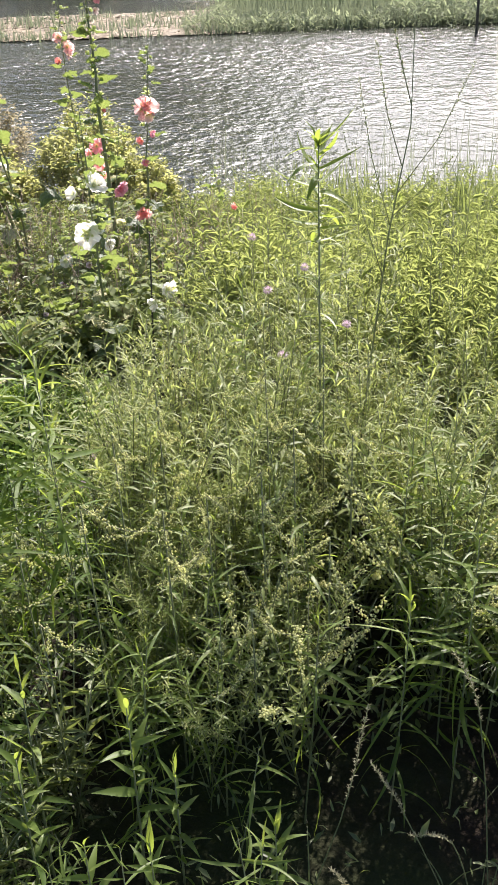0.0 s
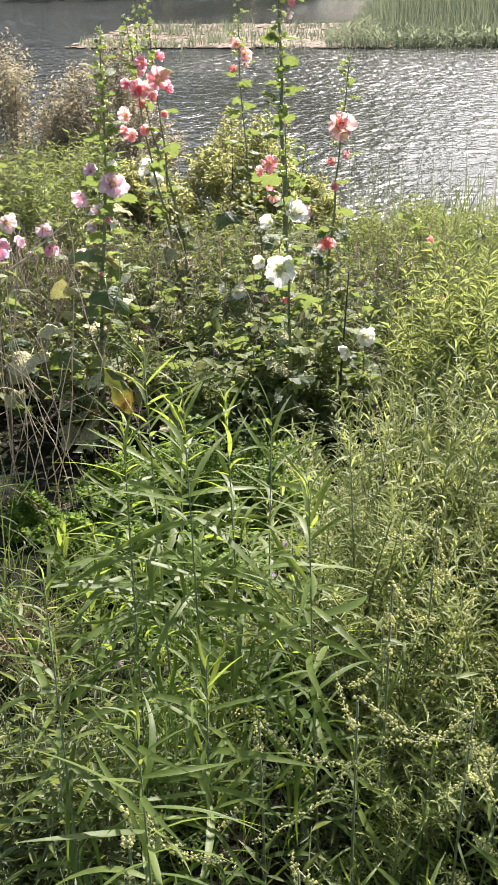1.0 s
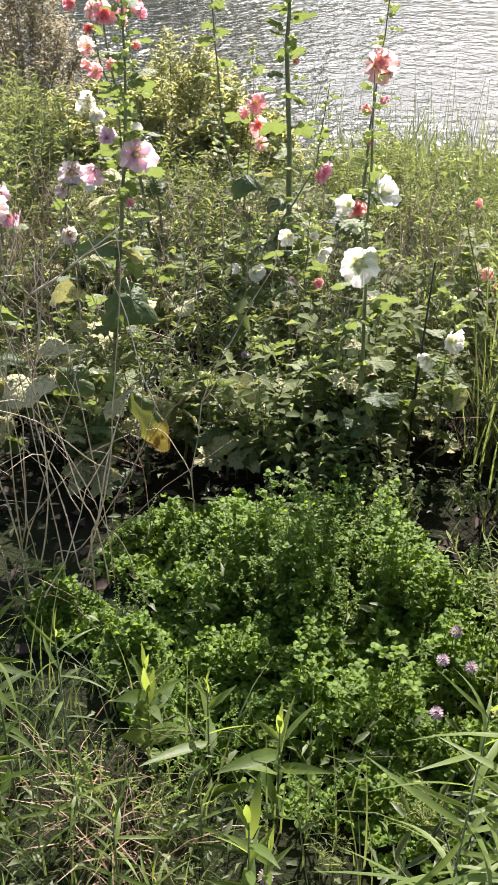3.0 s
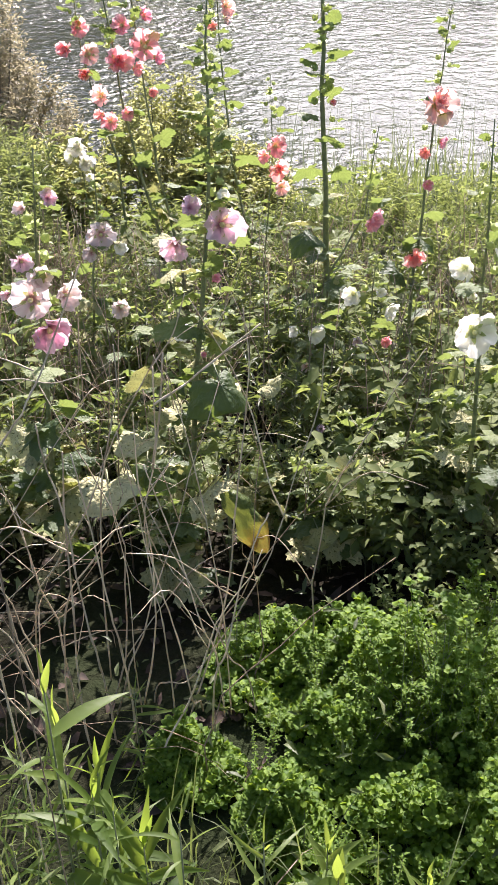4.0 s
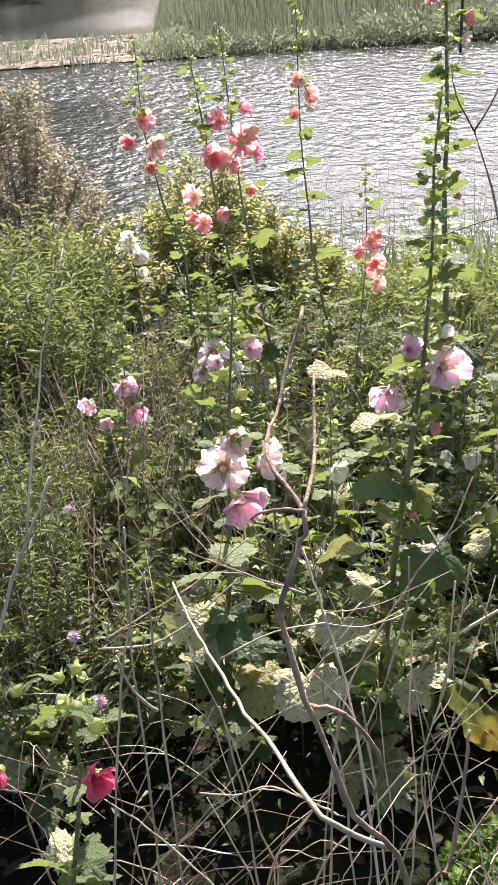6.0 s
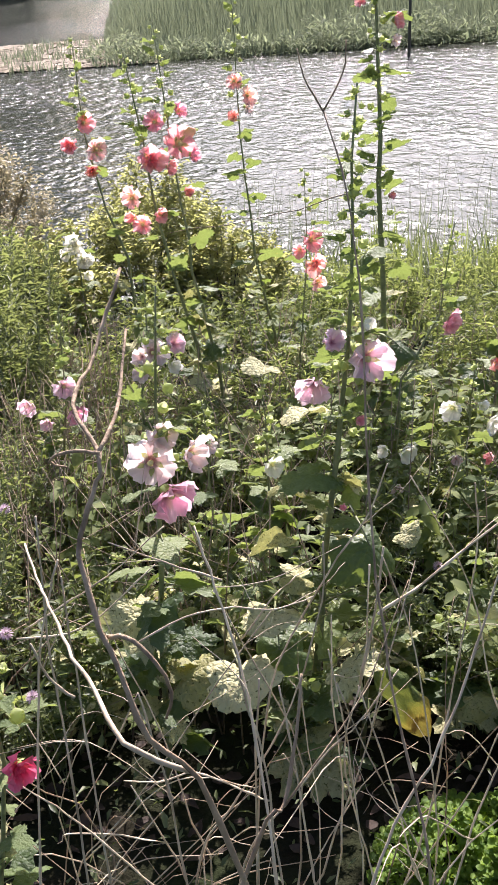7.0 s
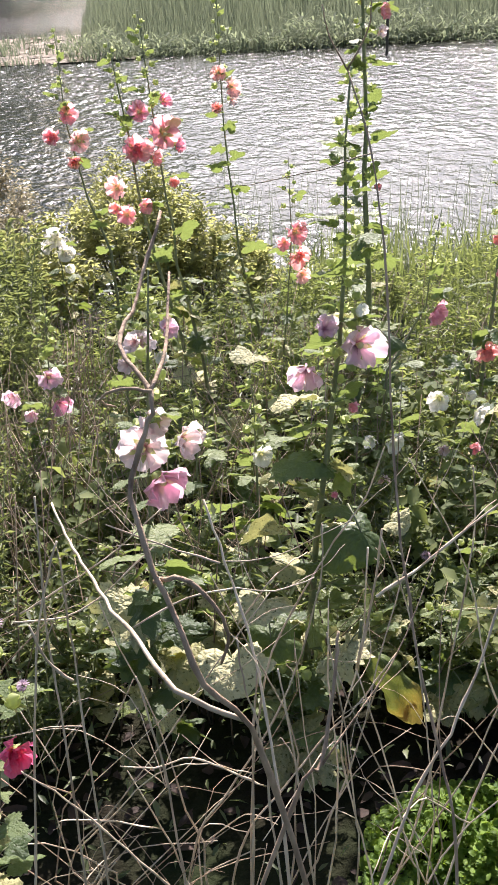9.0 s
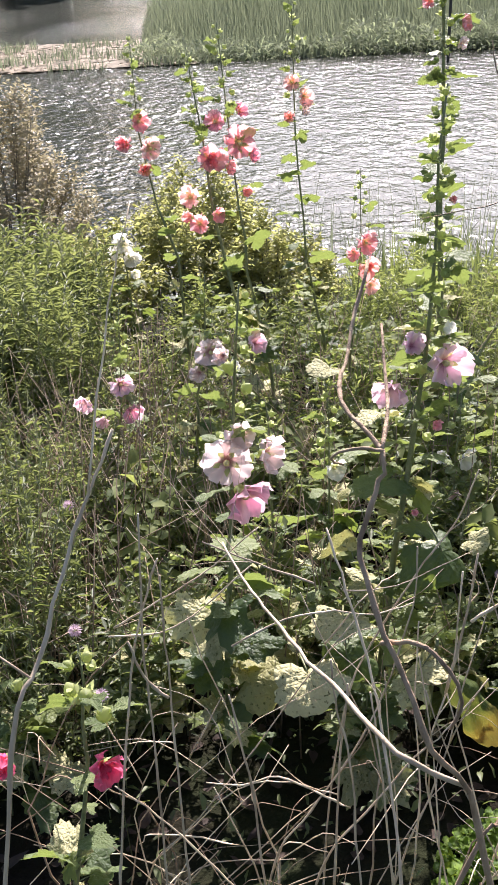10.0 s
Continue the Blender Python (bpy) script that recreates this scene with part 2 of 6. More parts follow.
SHORE = leaf_mat("marsh_plant_leaf", (0.12, 0.15, 0.08), (0.22, 0.25, 0.15), (0.32, 0.37, 0.2), 0.5, 0.8, per="island", veins=10, spec=0.1)
SEED = leaf_mat("grass_seed", (0.15, 0.15, 0.085), (0.30, 0.28, 0.18), (0.5, 0.48, 0.3), 0.35, 0.6, per="island", veins=200)
STRAW = plain_mat("straw", (0.10, 0.06, 0.032), (0.27, 0.18, 0.095), 40, 0.6, per="island")
DEAD = plain_mat("dead_stalk_bark", (0.36, 0.26, 0.16), (0.76, 0.62, 0.43), 35, 0.65, 0.7, stretch=(1, 1, 0.2), per="object")
OLD_BARK = plain_mat("dark_dead_bark", (0.17, 0.11, 0.065), (0.50, 0.36, 0.225), 90, 0.8, 1.0, stretch=(1, 1, 0.35))
TWIG = plain_mat("thin_dry_twig", (0.13, 0.09, 0.055), (0.36, 0.27, 0.17), 30, 0.7, per="island")
CREAM = leaf_mat("cream_blossom", (0.46, 0.48, 0.2), (0.74, 0.72, 0.4), (0.8, 0.8, 0.36), 0.45, 0.6, per="island", veins=200)
PURPLE = leaf_mat("purple_blossom", (0.36, 0.26, 0.33), (0.58, 0.46, 0.50), (0.66, 0.48, 0.56), 0.35, 0.6, per="island", veins=200)
POLLEN = plain_mat("pollen_column", (0.55, 0.5, 0.16), (0.7, 0.66, 0.35), 300, 0.8)
PETALS = {
    "salmon pink": petal_mat("petal_salmon", (0.94, 0.53, 0.54), (0.90, 0.42, 0.45), (0.82, 0.74, 0.4)),
    "mauve pink": petal_mat("petal_mauve", (0.90, 0.72, 0.77), (0.84, 0.58, 0.67), (0.36, 0.1, 0.18)),
    "deep mauve": petal_mat("petal_deep_mauve", (0.87, 0.58, 0.68), (0.80, 0.44, 0.57), (0.36, 0.05, 0.15)),
    "white": petal_mat("petal_white", (0.93, 0.90, 0.83), (0.90, 0.87, 0.76), (0.55, 0.6, 0.28)),
    "pale pink": petal_mat("petal_pale_pink", (0.88, 0.76, 0.75), (0.82, 0.66, 0.64), (0.5, 0.18, 0.22)),
    "coral": petal_mat("petal_coral", (0.94, 0.54, 0.50), (0.92, 0.43, 0.40), (0.87, 0.46, 0.4)),
    "peach": petal_mat("petal_peach", (0.95, 0.66, 0.62), (0.93, 0.55, 0.51), (0.8, 0.62, 0.35)),
    "rose": petal_mat("petal_rose", (0.94, 0.54, 0.61), (0.90, 0.40, 0.49), (0.75, 0.58, 0.33)),
    "crimson": petal_mat("petal_crimson", (0.90, 0.26, 0.40), (0.85, 0.13, 0.28), (0.6, 0.08, 0.12)),
}
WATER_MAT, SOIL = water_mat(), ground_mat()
PAD = leaf_mat("lily_pad", (0.10, 0.085, 0.05), (0.36, 0.29, 0.2), (0.36, 0.3, 0.18), 0.1, 0.6, per="island", veins=8, spec=0.1)
# brown dead leaves, toned down further for the shade under the hollyhocks
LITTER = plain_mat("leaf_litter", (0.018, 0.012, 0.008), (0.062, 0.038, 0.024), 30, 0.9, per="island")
POST = plain_mat("weathered_post", (0.05, 0.045, 0.035), (0.1, 0.085, 0.06), 20, 0.8)


# ---- mesh helpers ----
class Geo:
    """Collects pieces into one mesh."""

    def __init__(self):
        self.v, self.f, self.m, self.n = [], [], [], 0

    def add(self, verts, faces, mat=0):
        verts = np.asarray(verts, float)
        self.v.append(verts)
        self.f.extend([tuple(i + self.n for i in f) for f in faces])
        self.m.extend([mat] * len(faces))
        self.n += len(verts)
        return self

    def mesh(self, name, *mats):
        me = bpy.data.meshes.new(name)
        me.from_pydata(np.concatenate(self.v).tolist(), [], self.f)
        for m in mats:
            me.materials.append(m)
        me.polygons.foreach_set("material_index", self.m)
        me.polygons.foreach_set("use_smooth", [True] * len(self.f))
        me.update()
        return me


def moved(verts, m):
    a = np.array(m)
    return np.asarray(verts) @ a[:3, :3].T + a[:3, 3]


def tube(points, radii, sides=6):
    """A tapered stem along points, closed at its tip."""
    pts = np.array(points, float)
    verts, faces = [], []
    for i, p in enumerate(pts):
        d = pts[min(i + 1, len(pts) - 1)] - pts[max(i - 1, 0)]
        d /= np.linalg.norm(d) + 1e-9
        ref = np.array((1.0, 0, 0)) if abs(d[0]) < 0.8 else np.array((0, 1.0, 0))
        u = np.cross(d, ref)
        u /= np.linalg.norm(u)
        w = np.cross(d, u)
        for k in range(sides):
            a = 2 * math.pi * k / sides
            verts.append(p + radii[i] * (math.cos(a) * u + math.sin(a) * w))
    for i in range(len(pts) - 1):
        for k in range(sides):
            a, b = i * sides + k, i * sides + (k + 1) % sides
            faces.append((a, b, b + sides, a + sides))
    faces.append(tuple(range(sides - 1, -1, -1)))
    faces.append(tuple((len(pts) - 1) * sides + k for k in range(sides)))
    return verts, faces


def lance(length, width, droop=0.3, fold=0.25, seg=5, wave=0.0, tip=1.6):
    """A narrow leaf that grows along +x, folded along its rib and bent down towards its tip."""
    verts, faces = [], []
    for i in range(seg + 1):
        s = i / seg
        w = width * 0.5 * (math.sin(math.pi * min(1, s * 0.92 + 0.08) ** 0.8) ** 0.9) * (1 - 0.25 * s ** tip)
        w = max(w, width * 0.02)
        a = droop * s
        x, z = length * (s - 0.16 * droop * s * s), -length * a * s * 0.6
        y = wave * length * math.sin(3 * s)
        verts += [(x, y - w, z + fold * w), (x, y, z), (x, y + w, z + fold * w)]
    for i in range(seg):
        b = 3 * i
        faces += [(b, b + 3, b + 4, b + 1), (b + 1, b + 4, b + 5, b + 2)]
    return np.array(verts), faces


def sliver(length, width, droop=0.3, fold=0.3):
    """A small folded leaf of two triangles along +x."""
    w = width * length * 0.5
    return np.array([(0, 0, 0), (length * 0.42, -w, fold * w), (length * (1 - 0.12 * droop), 0, -length * droop * 0.5), (length * 0.42, w, fold * w)]), [(0, 1, 2), (0, 2, 3)]


def blade(length, width, bend, seg=3):
    """A grass blade that rises along +z and bends towards +x."""
    verts, faces = [], []
    for i in range(seg + 1):
        s = i / seg
        w = width * 0.5 * (1 - 0.92 * s ** 1.5)
        a = bend * s
        verts += [(length * s * math.sin(a), -w, length * s * math.cos(a)), (length * s * math.sin(a), w, length * s * math.cos(a))]
    for i in range(seg):
        b = 2 * i
        faces.append((b, b + 1, b + 3, b + 2))
    return np.array(verts), faces


def turned(p, az, el, scale=1.0, roll=0.0):
    """The pose of a piece that grows along +x: heading az, raised by el (radians)."""
    return Matrix.Translation(p) @ Matrix.Rotation(az, 4, "Z") @ Matrix.Rotation(-el, 4, "Y") @ Matrix.Rotation(roll, 4, "X") @ Matrix.Scale(scale, 4)


def upright(p, az, scale=1.0, lean=0.0):
    return Matrix.Translation(p) @ Matrix.Rotation(az, 4, "Z") @ Matrix.Rotation(lean, 4, "Y") @ Matrix.Scale(scale, 4)


def part(name, me, parent, m=None, label=""):
    ob = new(name, me)
    ob.parent = parent
    if m is not None:
        ob.matrix_basis = m
    return tagged(ob, label) if label else ob


def bank(x, y):
    """Height of the ground: a level top, a slope to the water, the pond's bed and the low far shore."""
    if y < 3.0:
        z = 0.0
    elif y < 10.4:
        z = -(y - 3.0) * 0.128
    elif y < 14:
        z = -0.947 - (y - 10.4) * 0.2
    elif y < 26.5:
        z = -1.667
    else:
        reedy = 0.5 + 0.5 * math.tanh((x + 1.0 - 0.02 * (y - 29)) * 1.5)
        shore = 28.9 - 0.13 * min(max(x, -30), 30)
        land = -0.94 + 0.06 * min(max(y - shore + 0.6, 0), 1.2) + 0.012 * max(y - shore, 0)
        land = min(land, 0.2) if y >= shore - 0.6 else -1.2
        flat = -0.96 if 28.2 < y < 39 else -1.3
        far = -1.2 + 0.5 * min(max(y - 85, 0), 4)
        z = reedy * land + (1 - reedy) * (flat if y < 80 else min(far, 0.4))
    bumps = noise.noise(Vector((x * 1.7, y * 1.7, 0))) * 0.035 + noise.noise(Vector((x * 6, y * 6, 3))) * 0.012
    return z + (bumps if y < 13 else bumps * 0.4)


def near_path(x, y, gap):
    """Whether a place lies on the trodden way along the top of the bank."""
    ax, ay, bx, by = 0.22, -0.6, -1.65, 1.73
    t = min(1, max(0, ((x - ax) * (bx - ax) + (y - ay) * (by - ay)) / ((bx - ax) ** 2 + (by - ay) ** 2)))
    return math.hypot(x - ax - t * (bx - ax), y - ay - t * (by - ay)) < gap


# ---- ground, water and far shore ----
def build_ground():
    xs = [-900, -300, -120, -60, -40, -28, -20, -15, -12, -10] + list(np.arange(-8.5, 8.6, 0.5)) + [10, 12, 15, 20, 28, 40, 60, 120, 300, 900]
    xs = sorted(set(xs) | set(np.arange(-4, 4.01, 0.125)))
    ys = sorted(set([-900, -300, -100, -40, -20, -10, -6, -4, -3] + list(np.arange(-2, 12.6, 0.125)) + list(np.arange(13, 46, 0.5)) + [48, 52, 58, 66, 76, 84, 88, 92, 100, 130, 200, 400, 900]))
    verts = [(x, y, bank(x, y)) for y in ys for x in xs]
    w = len(xs)
    faces = [(j * w + i, j * w + i + 1, (j + 1) * w + i + 1, (j + 1) * w + i) for j in range(len(ys) - 1) for i in range(w - 1)]
    g = Geo().add(verts, faces)
    tagged(new("ground", g.mesh("ground", SOIL)), "soil of the sloping pond bank, coloured dark for the thicket's shade", "ground", kind="structure")
    g = Geo().add([(-900, 9.0, WATER), (900, 9.0, WATER), (900, 90, WATER), (-900, 90, WATER)], [(0, 1, 2, 3)])
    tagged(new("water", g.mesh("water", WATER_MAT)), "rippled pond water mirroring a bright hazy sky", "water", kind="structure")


def build_far_reeds():
    r, g = random.Random(11), Geo()
    kinds = [blade(1.0, 0.016, b, 3) for b in (0.05, 0.15, 0.3, 0.5)]
    for _ in range(40000):
        y = 28.2 + 26 * r.random() ** 1.7
        x = r.uniform(-1.9 + 0.02 * (y - 29), 16 + 0.4 * (y - 28))
        y = max(y, 28.1 - 0.13 * x + 0.9 * r.random())
        front = min(1, (y - (28.0 - 0.13 * x)) / 6.5)
        edge = min(1, max(0.25, (x + 2.1) / 2.2))
        h = (0.16 + 1.8 * front) * r.uniform(0.7, 1.15) * edge
        v, f = r.choice(kinds)
        m = upright((x, y, max(bank(x, y), WATER - 0.05)), r.uniform(0, 6.28), 1.0, r.uniform(-0.1, 0.1)) @ Matrix.Diagonal((h, r.uniform(0.8, 1.9), h, 1))
        g.add(moved(v, m), f)
    tagged(new("reed_bed", g.mesh("reed_bed", REED)), "dense green reeds along the far pond shore", "reeds", kind="stuff")
    g = Geo()
    leafv, leaff = lance(1, 0.22, 0.4, 0.3, 2)
    for _ in range(8500):
        x = r.uniform(-2.2, 16)
        y = 27.9 - 0.13 * x + 2.6 * r.random() + 0.5 * noise.noise(Vector((x * 0.7, 0, 4)))
        m = turned((x, y, WATER + r.uniform(0.02, 0.62) * (0.5 + abs(noise.noise(Vector((x * 1.3, 7, 0)))) * 1.6)), r.uniform(0, 6.28), r.uniform(-0.1, 1.0), r.uniform(0.12, 0.3))
        g.add(moved(leafv, m), leaff)
    tagged(new("shore_plants", g.mesh("shore_plants", SHORE)), "low pale green marsh plants fringing the reeds", "marsh plants", kind="stuff")


def build_mud_flat():
    """Low wet mud with floating leaves, left of the reed bed."""
    r, g = random.Random(12), Geo()
    for _ in range(2600):
        x, y = r.uniform(-9.0, -0.6), 28.2 + 7.5 * r.random() ** 1.3
        n, rad = 9, r.uniform(0.06, 0.26)
        ring = [(x + rad * math.cos(k * 0.7) * r.uniform(0.85, 1.1), y + rad * math.sin(k * 0.7) * r.uniform(0.85, 1.1), WATER + 0.012 + r.uniform(0, 0.03)) for k in range(n)]
        g.add([(x, y, WATER + 0.02)] + ring, [(0, 1 + k, 1 + (k + 1) % n) for k in range(n)])
    tagged(new("lily_pads", g.mesh("lily_pads", PAD)), "pale floating leaves covering the shallow mud flat", "water lilies", kind="stuff")
    g = Geo()
    for _ in range(3500):
        x, y = r.uniform(-9.0, -0.6), 28.0 + 7 * r.random() ** 1.5
        if noise.noise(Vector((x * 0.5, y * 0.5, 9))) < -0.05:
            continue
        v, f = blade(r.uniform(0.12, 0.4), 0.03, r.uniform(0.1, 0.8), 2)
        g.add(moved(v, upright((x, y, WATER), r.uniform(0, 6.28))), f)
    tagged(new("marsh_grass", g.mesh("marsh_grass", REED)), "short marsh grass standing on the mud flat", "grass", kind="stuff")
    g = Geo()
    g.add(*tube([(5.06, 25.9, -1.6), (5.08, 25.92, 0.6), (5.1, 25.9, 2.6)], [0.036, 0.034, 0.03], 8))
    tagged(new("wooden_post", g.mesh("wooden_post", POST)), "thin dark weathered post standing in the far shallows", "post")


def tree_mesh(seed, height):
    r, trunk, crown = random.Random(seed), Geo(), Geo()
    trunk.add(*tube([(0, 0, -0.3), (0.1, 0, height * 0.3), (0.0, 0.15, height * 0.6), (0.1, 0, height * 0.92)], [height * 0.022, height * 0.017, height * 0.011, 0.02], 7))
    lv, lf = sliver(1, 0.6, 0.4, 0.3)
    for _ in range(24):
        s, az = r.uniform(0.0, 0.95), r.uniform(0, 6.28)
        reach = height * 0.3 * (1.1 - s) ** 0.6 * r.uniform(0.7, 1.2)
        end = (reach * math.cos(az), reach * math.sin(az), height * s + reach * 0.45)
        trunk.add(*tube([(0, 0, height * s), (end[0] * 0.5, end[1] * 0.5, height * s + reach * 0.15), end], [height * 0.008, height * 0.005, 0.01], 5))
        for _ in range(60):
            p = [e + r.gauss(0, height * 0.06) for e in end]
            crown.add(moved(lv, turned(p, r.uniform(0, 6.28), r.uniform(-0.6, 1.0), r.uniform(0.7, 1.2))), lf)
    return trunk.mesh("trunk", POST), crown.mesh("crown", TREE)


def build_far_trees():
    """The wood behind the pond's far arm."""
    r = random.Random(13)
    kinds = [tree_mesh(s, h) for s, h in ((1, 13.0), (2, 16.0), (3, 12.0))]
    spots = [(-50 + i * 0.62 + r.uniform(-0.6, 0.6), 86 + r.uniform(-2, 7)) for i in range(70)]
    spots += [(40 + i * 2.2 + r.uniform(-0.6, 0.6), 84 + r.uniform(-3, 6)) for i in range(14)]
    for i, (x, y) in enumerate(spots):
        trunk, crown = kinds[i % 3]
        t = tagged(new("tree", trunk), "broad green deciduous tree behind the far water", "tree", "far trees")
        t.matrix_basis = upright((x, y, bank(x, y)), r.uniform(0, 6.28), r.uniform(1.5, 2.1) if -13 < x < 0 else r.uniform(0.85, 1.2))
        part("crown", crown, t)


# ---- hollyhocks ----
def hollyhock_leaf(seed, lobes=5, cup=0.25, crumple=0.05):
    """A lobed leaf of radius 1 with a toothed rim on a stalk along +x from the origin, folded on its rib; its stalk is 0.9 long."""
    r = random.Random(seed)
    g = Geo()
    stalk = 0.9
    g.add(*tube([(0, 0, 0), (stalk * 0.5, 0, 0.06), (stalk, 0, 0.04)], [0.035, 0.028, 0.022], 5), 1)
    n, rings = 46, 6
    phase, fold, nod, skew = r.uniform(0, 6), r.uniform(-0.22, 0.35), r.uniform(0.0, 0.3), r.uniform(-0.3, 0.3)
    verts, faces = [(stalk, 0, 0.04)], []
    for j in range(1, rings + 1):
        s = j / rings
        for k in range(n):
            a = 2 * math.pi * k / n - math.pi
            peak = abs(math.cos(lobes * a / 2))
            lobe = 0.66 + 0.40 * peak ** 1.1 + 0.12 * math.exp(-(a / 0.5) ** 2) - 0.42 * max(0, (abs(a) - 2.45) / 0.7)
            lobe *= 1 + (0.075 if k % 2 else -0.06) * s + 0.07 * math.sin(2 * a + phase)
            rad = s * lobe
            x, y = 0.25 * s + rad * math.cos(a) * 1.12, rad * math.sin(a) * 0.96
            rib = 0.10 * s * (1 - peak)
            wave = 0.9 * cup * s * s * math.sin(3 * a + phase) * 0.5 - 0.45 * cup * s * s
            dent = crumple * (1.6 * noise.noise(Vector((x * 2.6, y * 2.6, seed))) + 0.9 * noise.noise(Vector((x * 6, y * 6, seed + 3)))) * (0.4 + s)
            z = 0.04 + rib + wave + dent + fold * abs(y) + skew * y * x * 0.6 - nod * max(0, x) ** 2 * 0.55
            verts.append((stalk + x, y * (1 - 0.22 * abs(fold)), z))
    for k in range(n):
        faces.append((0, 1 + k, 1 + (k + 1) % n))
    for j in range(rings - 1):
        for k in range(n):
            a, b = 1 + j * n + k, 1 + j * n + (k + 1) % n
            faces.append((a, a + n, b + n, b))
    g.add(verts, faces, 0)
    return g


def crinkled_leaf(seed, cup=0.9, scallop=0.09):
    """An old broad leaf of radius 1, its skin puckered between the veins, its rim hanging; stalk as above."""
    r = random.Random(seed)
    g, stalk, n, rings, ph = Geo(), 0.9, 54, 10, r.uniform(0, 6)
    g.add(*tube([(0, 0, 0), (stalk * 0.5, 0, 0.06), (stalk, 0, 0.04)], [0.035, 0.028, 0.022], 5), 1)
    verts, faces = [(stalk, 0, 0.04)], []
    for j in range(1, rings + 1):
        s = j / rings
        for k in range(n):
            a = 2 * math.pi * k / n - math.pi
            rag = 0.16 * noise.noise(Vector((math.cos(a) * 1.7, math.sin(a) * 1.7, seed * 1.3))) + 0.08 * noise.noise(Vector((math.cos(a) * 5, math.sin(a) * 5, seed)))
            rad = s * (0.92 + 0.15 * abs(math.cos(2.5 * a)) + rag * s + scallop * abs(math.sin(14 * a + ph)) - 0.42 * max(0, (abs(a) - 2.45) / 0.7))
            x, y = 0.25 * s + rad * math.cos(a) * 0.95, rad * math.sin(a) * (1 - 0.12 * cup * s * s)
            vein = abs(math.sin(3.5 * a))
            pucker = 0.10 * (0.3 + 0.7 * s) * min(1, vein * 2) * (0.6 + noise.noise(Vector((x * 5, y * 5, seed))) + 0.7 * noise.noise(Vector((x * 11, y * 11, seed))))
            fold = 0.24 * math.sin(2 * a + ph) * s * s + 0.3 * abs(y) * math.sin(ph * 3)
            verts.append((stalk + x * (1 - 0.22 * cup * max(0, x) ** 2), y, 0.04 - 0.55 * cup * s ** 2.2 + pucker + fold))
    faces = [(0, 1 + k, 1 + (k + 1) % n) for k in range(n)]
    for j in range(rings - 1):
        for k in range(n):
            a, b = 1 + j * n + k, 1 + j * n + (k + 1) % n
            faces.append((a, a + n, b + n, b))
    return g.add(verts, faces, 0)


def wilted_leaf():
    """A limp leaf along +x, about two long, waisted, folded on its rib, with a torn, curled rim."""
    r, verts, faces = random.Random(5), [], []
    rows, cols = 22, 12
    for i in range(rows + 1):
        s = i / rows
        half = 0.08 + 0.62 * math.sin(math.pi * (0.06 + 0.9 * s)) ** 0.7 * (1 - 0.34 * math.exp(-((s - 0.42) / 0.13) ** 2))
        for k in range(cols + 1):
            u = 2 * k / cols - 1
            rag = (0.05 * math.sin(17 * s + 3 * u) + 0.05 * r.uniform(-1, 1)) * abs(u) ** 4
            y = half * u * (1 + rag)
            z = 0.28 * abs(u) * half + 0.10 * math.sin(6 * s + 2.5 * u) + 0.05 * noise.noise(Vector((s * 8, u * 4, 2))) - 0.25 * abs(u) ** 5
            verts.append((2.0 * s + 0.08 * rag, y + 0.15 * math.sin(3 * s), z - 0.25 * s * s))
    for i in range(rows):
        for k in range(cols):
            a = i * (cols + 1) + k
            faces.append((a, a + 1, a + cols + 2, a + cols + 1))
    return Geo().add(verts, faces)


def petal_mesh(name, mat, seed, length=0.052, width=0.080, frill=0.008):
    """One fan-shaped petal along +x, ruffled at its rim."""
    r = random.Random(seed)
    cols, rows, verts, faces = 10, 6, [], []
    ph = r.uniform(0, 6)
    for j in range(rows + 1):
        s = j / rows
        half = width * 0.5 * (0.12 + 0.88 * s ** 0.85) * (1 - 0.22 * s ** 6)
        for k in range(cols + 1):
            u = 2 * k / cols - 1
            round_tip = 1 - 0.34 * u * u * s - (0.07 * math.cos(3.5 * u + ph) + 0.05 * math.sin(11 * u + 3 * ph)) * s
            ruffle = frill * s * s * (math.sin(7 * u + ph) + 0.6 * math.sin(13 * u + 2 * ph))
            verts.append((length * s * round_tip, half * u, 0.22 * length * s * s + 0.16 * half * u * u + ruffle))
    for j in range(rows):
        for k in range(cols):
            a = j * (cols + 1) + k
            faces.append((a, a + 1, a + cols + 2, a + cols + 1))
    return Geo().add(verts, faces).mesh(name, mat)


def lathe(profile, sides=8):
    verts = [(r * math.cos(2 * math.pi * k / sides), r * math.sin(2 * math.pi * k / sides), z) for r, z in profile for k in range(sides)]
    faces = [(i * sides + k, i * sides + (k + 1) % sides, (i + 1) * sides + (k + 1) % sides, (i + 1) * sides + k) for i in range(len(profile) - 1) for k in range(sides)]
    return verts, faces


def calyx_mesh():
    g = Geo().add(*lathe([(0.002, -0.012), (0.009, -0.008), (0.012, 0.0), (0.013, 0.008)], 8))
    v, f = lance(0.02, 0.013, -0.5, 0.3, 3)
    for k in range(5):
        g.add(moved(v, turned((0.011 * math.cos(k * 1.257), 0.011 * math.sin(k * 1.257), 0.004), k * 1.257, 0.5)), f)
    return g.mesh("calyx", CALYX)


def bud_mesh():
    g = Geo().add(*lathe([(0.002, -0.010), (0.009, -0.007), (0.0125, 0.0), (0.010, 0.008), (0.004, 0.014), (0.0005, 0.016)], 8))
    v, f = lance(0.018, 0.012, 0.9, 0.3, 3)
    for k in range(5):
        g.add(moved(v, turned((0.010 * math.cos(k * 1.257), 0.010 * math.sin(k * 1.257), -0.004), k * 1.257, 1.15)), f)
    return g.mesh("bud", CALYX)


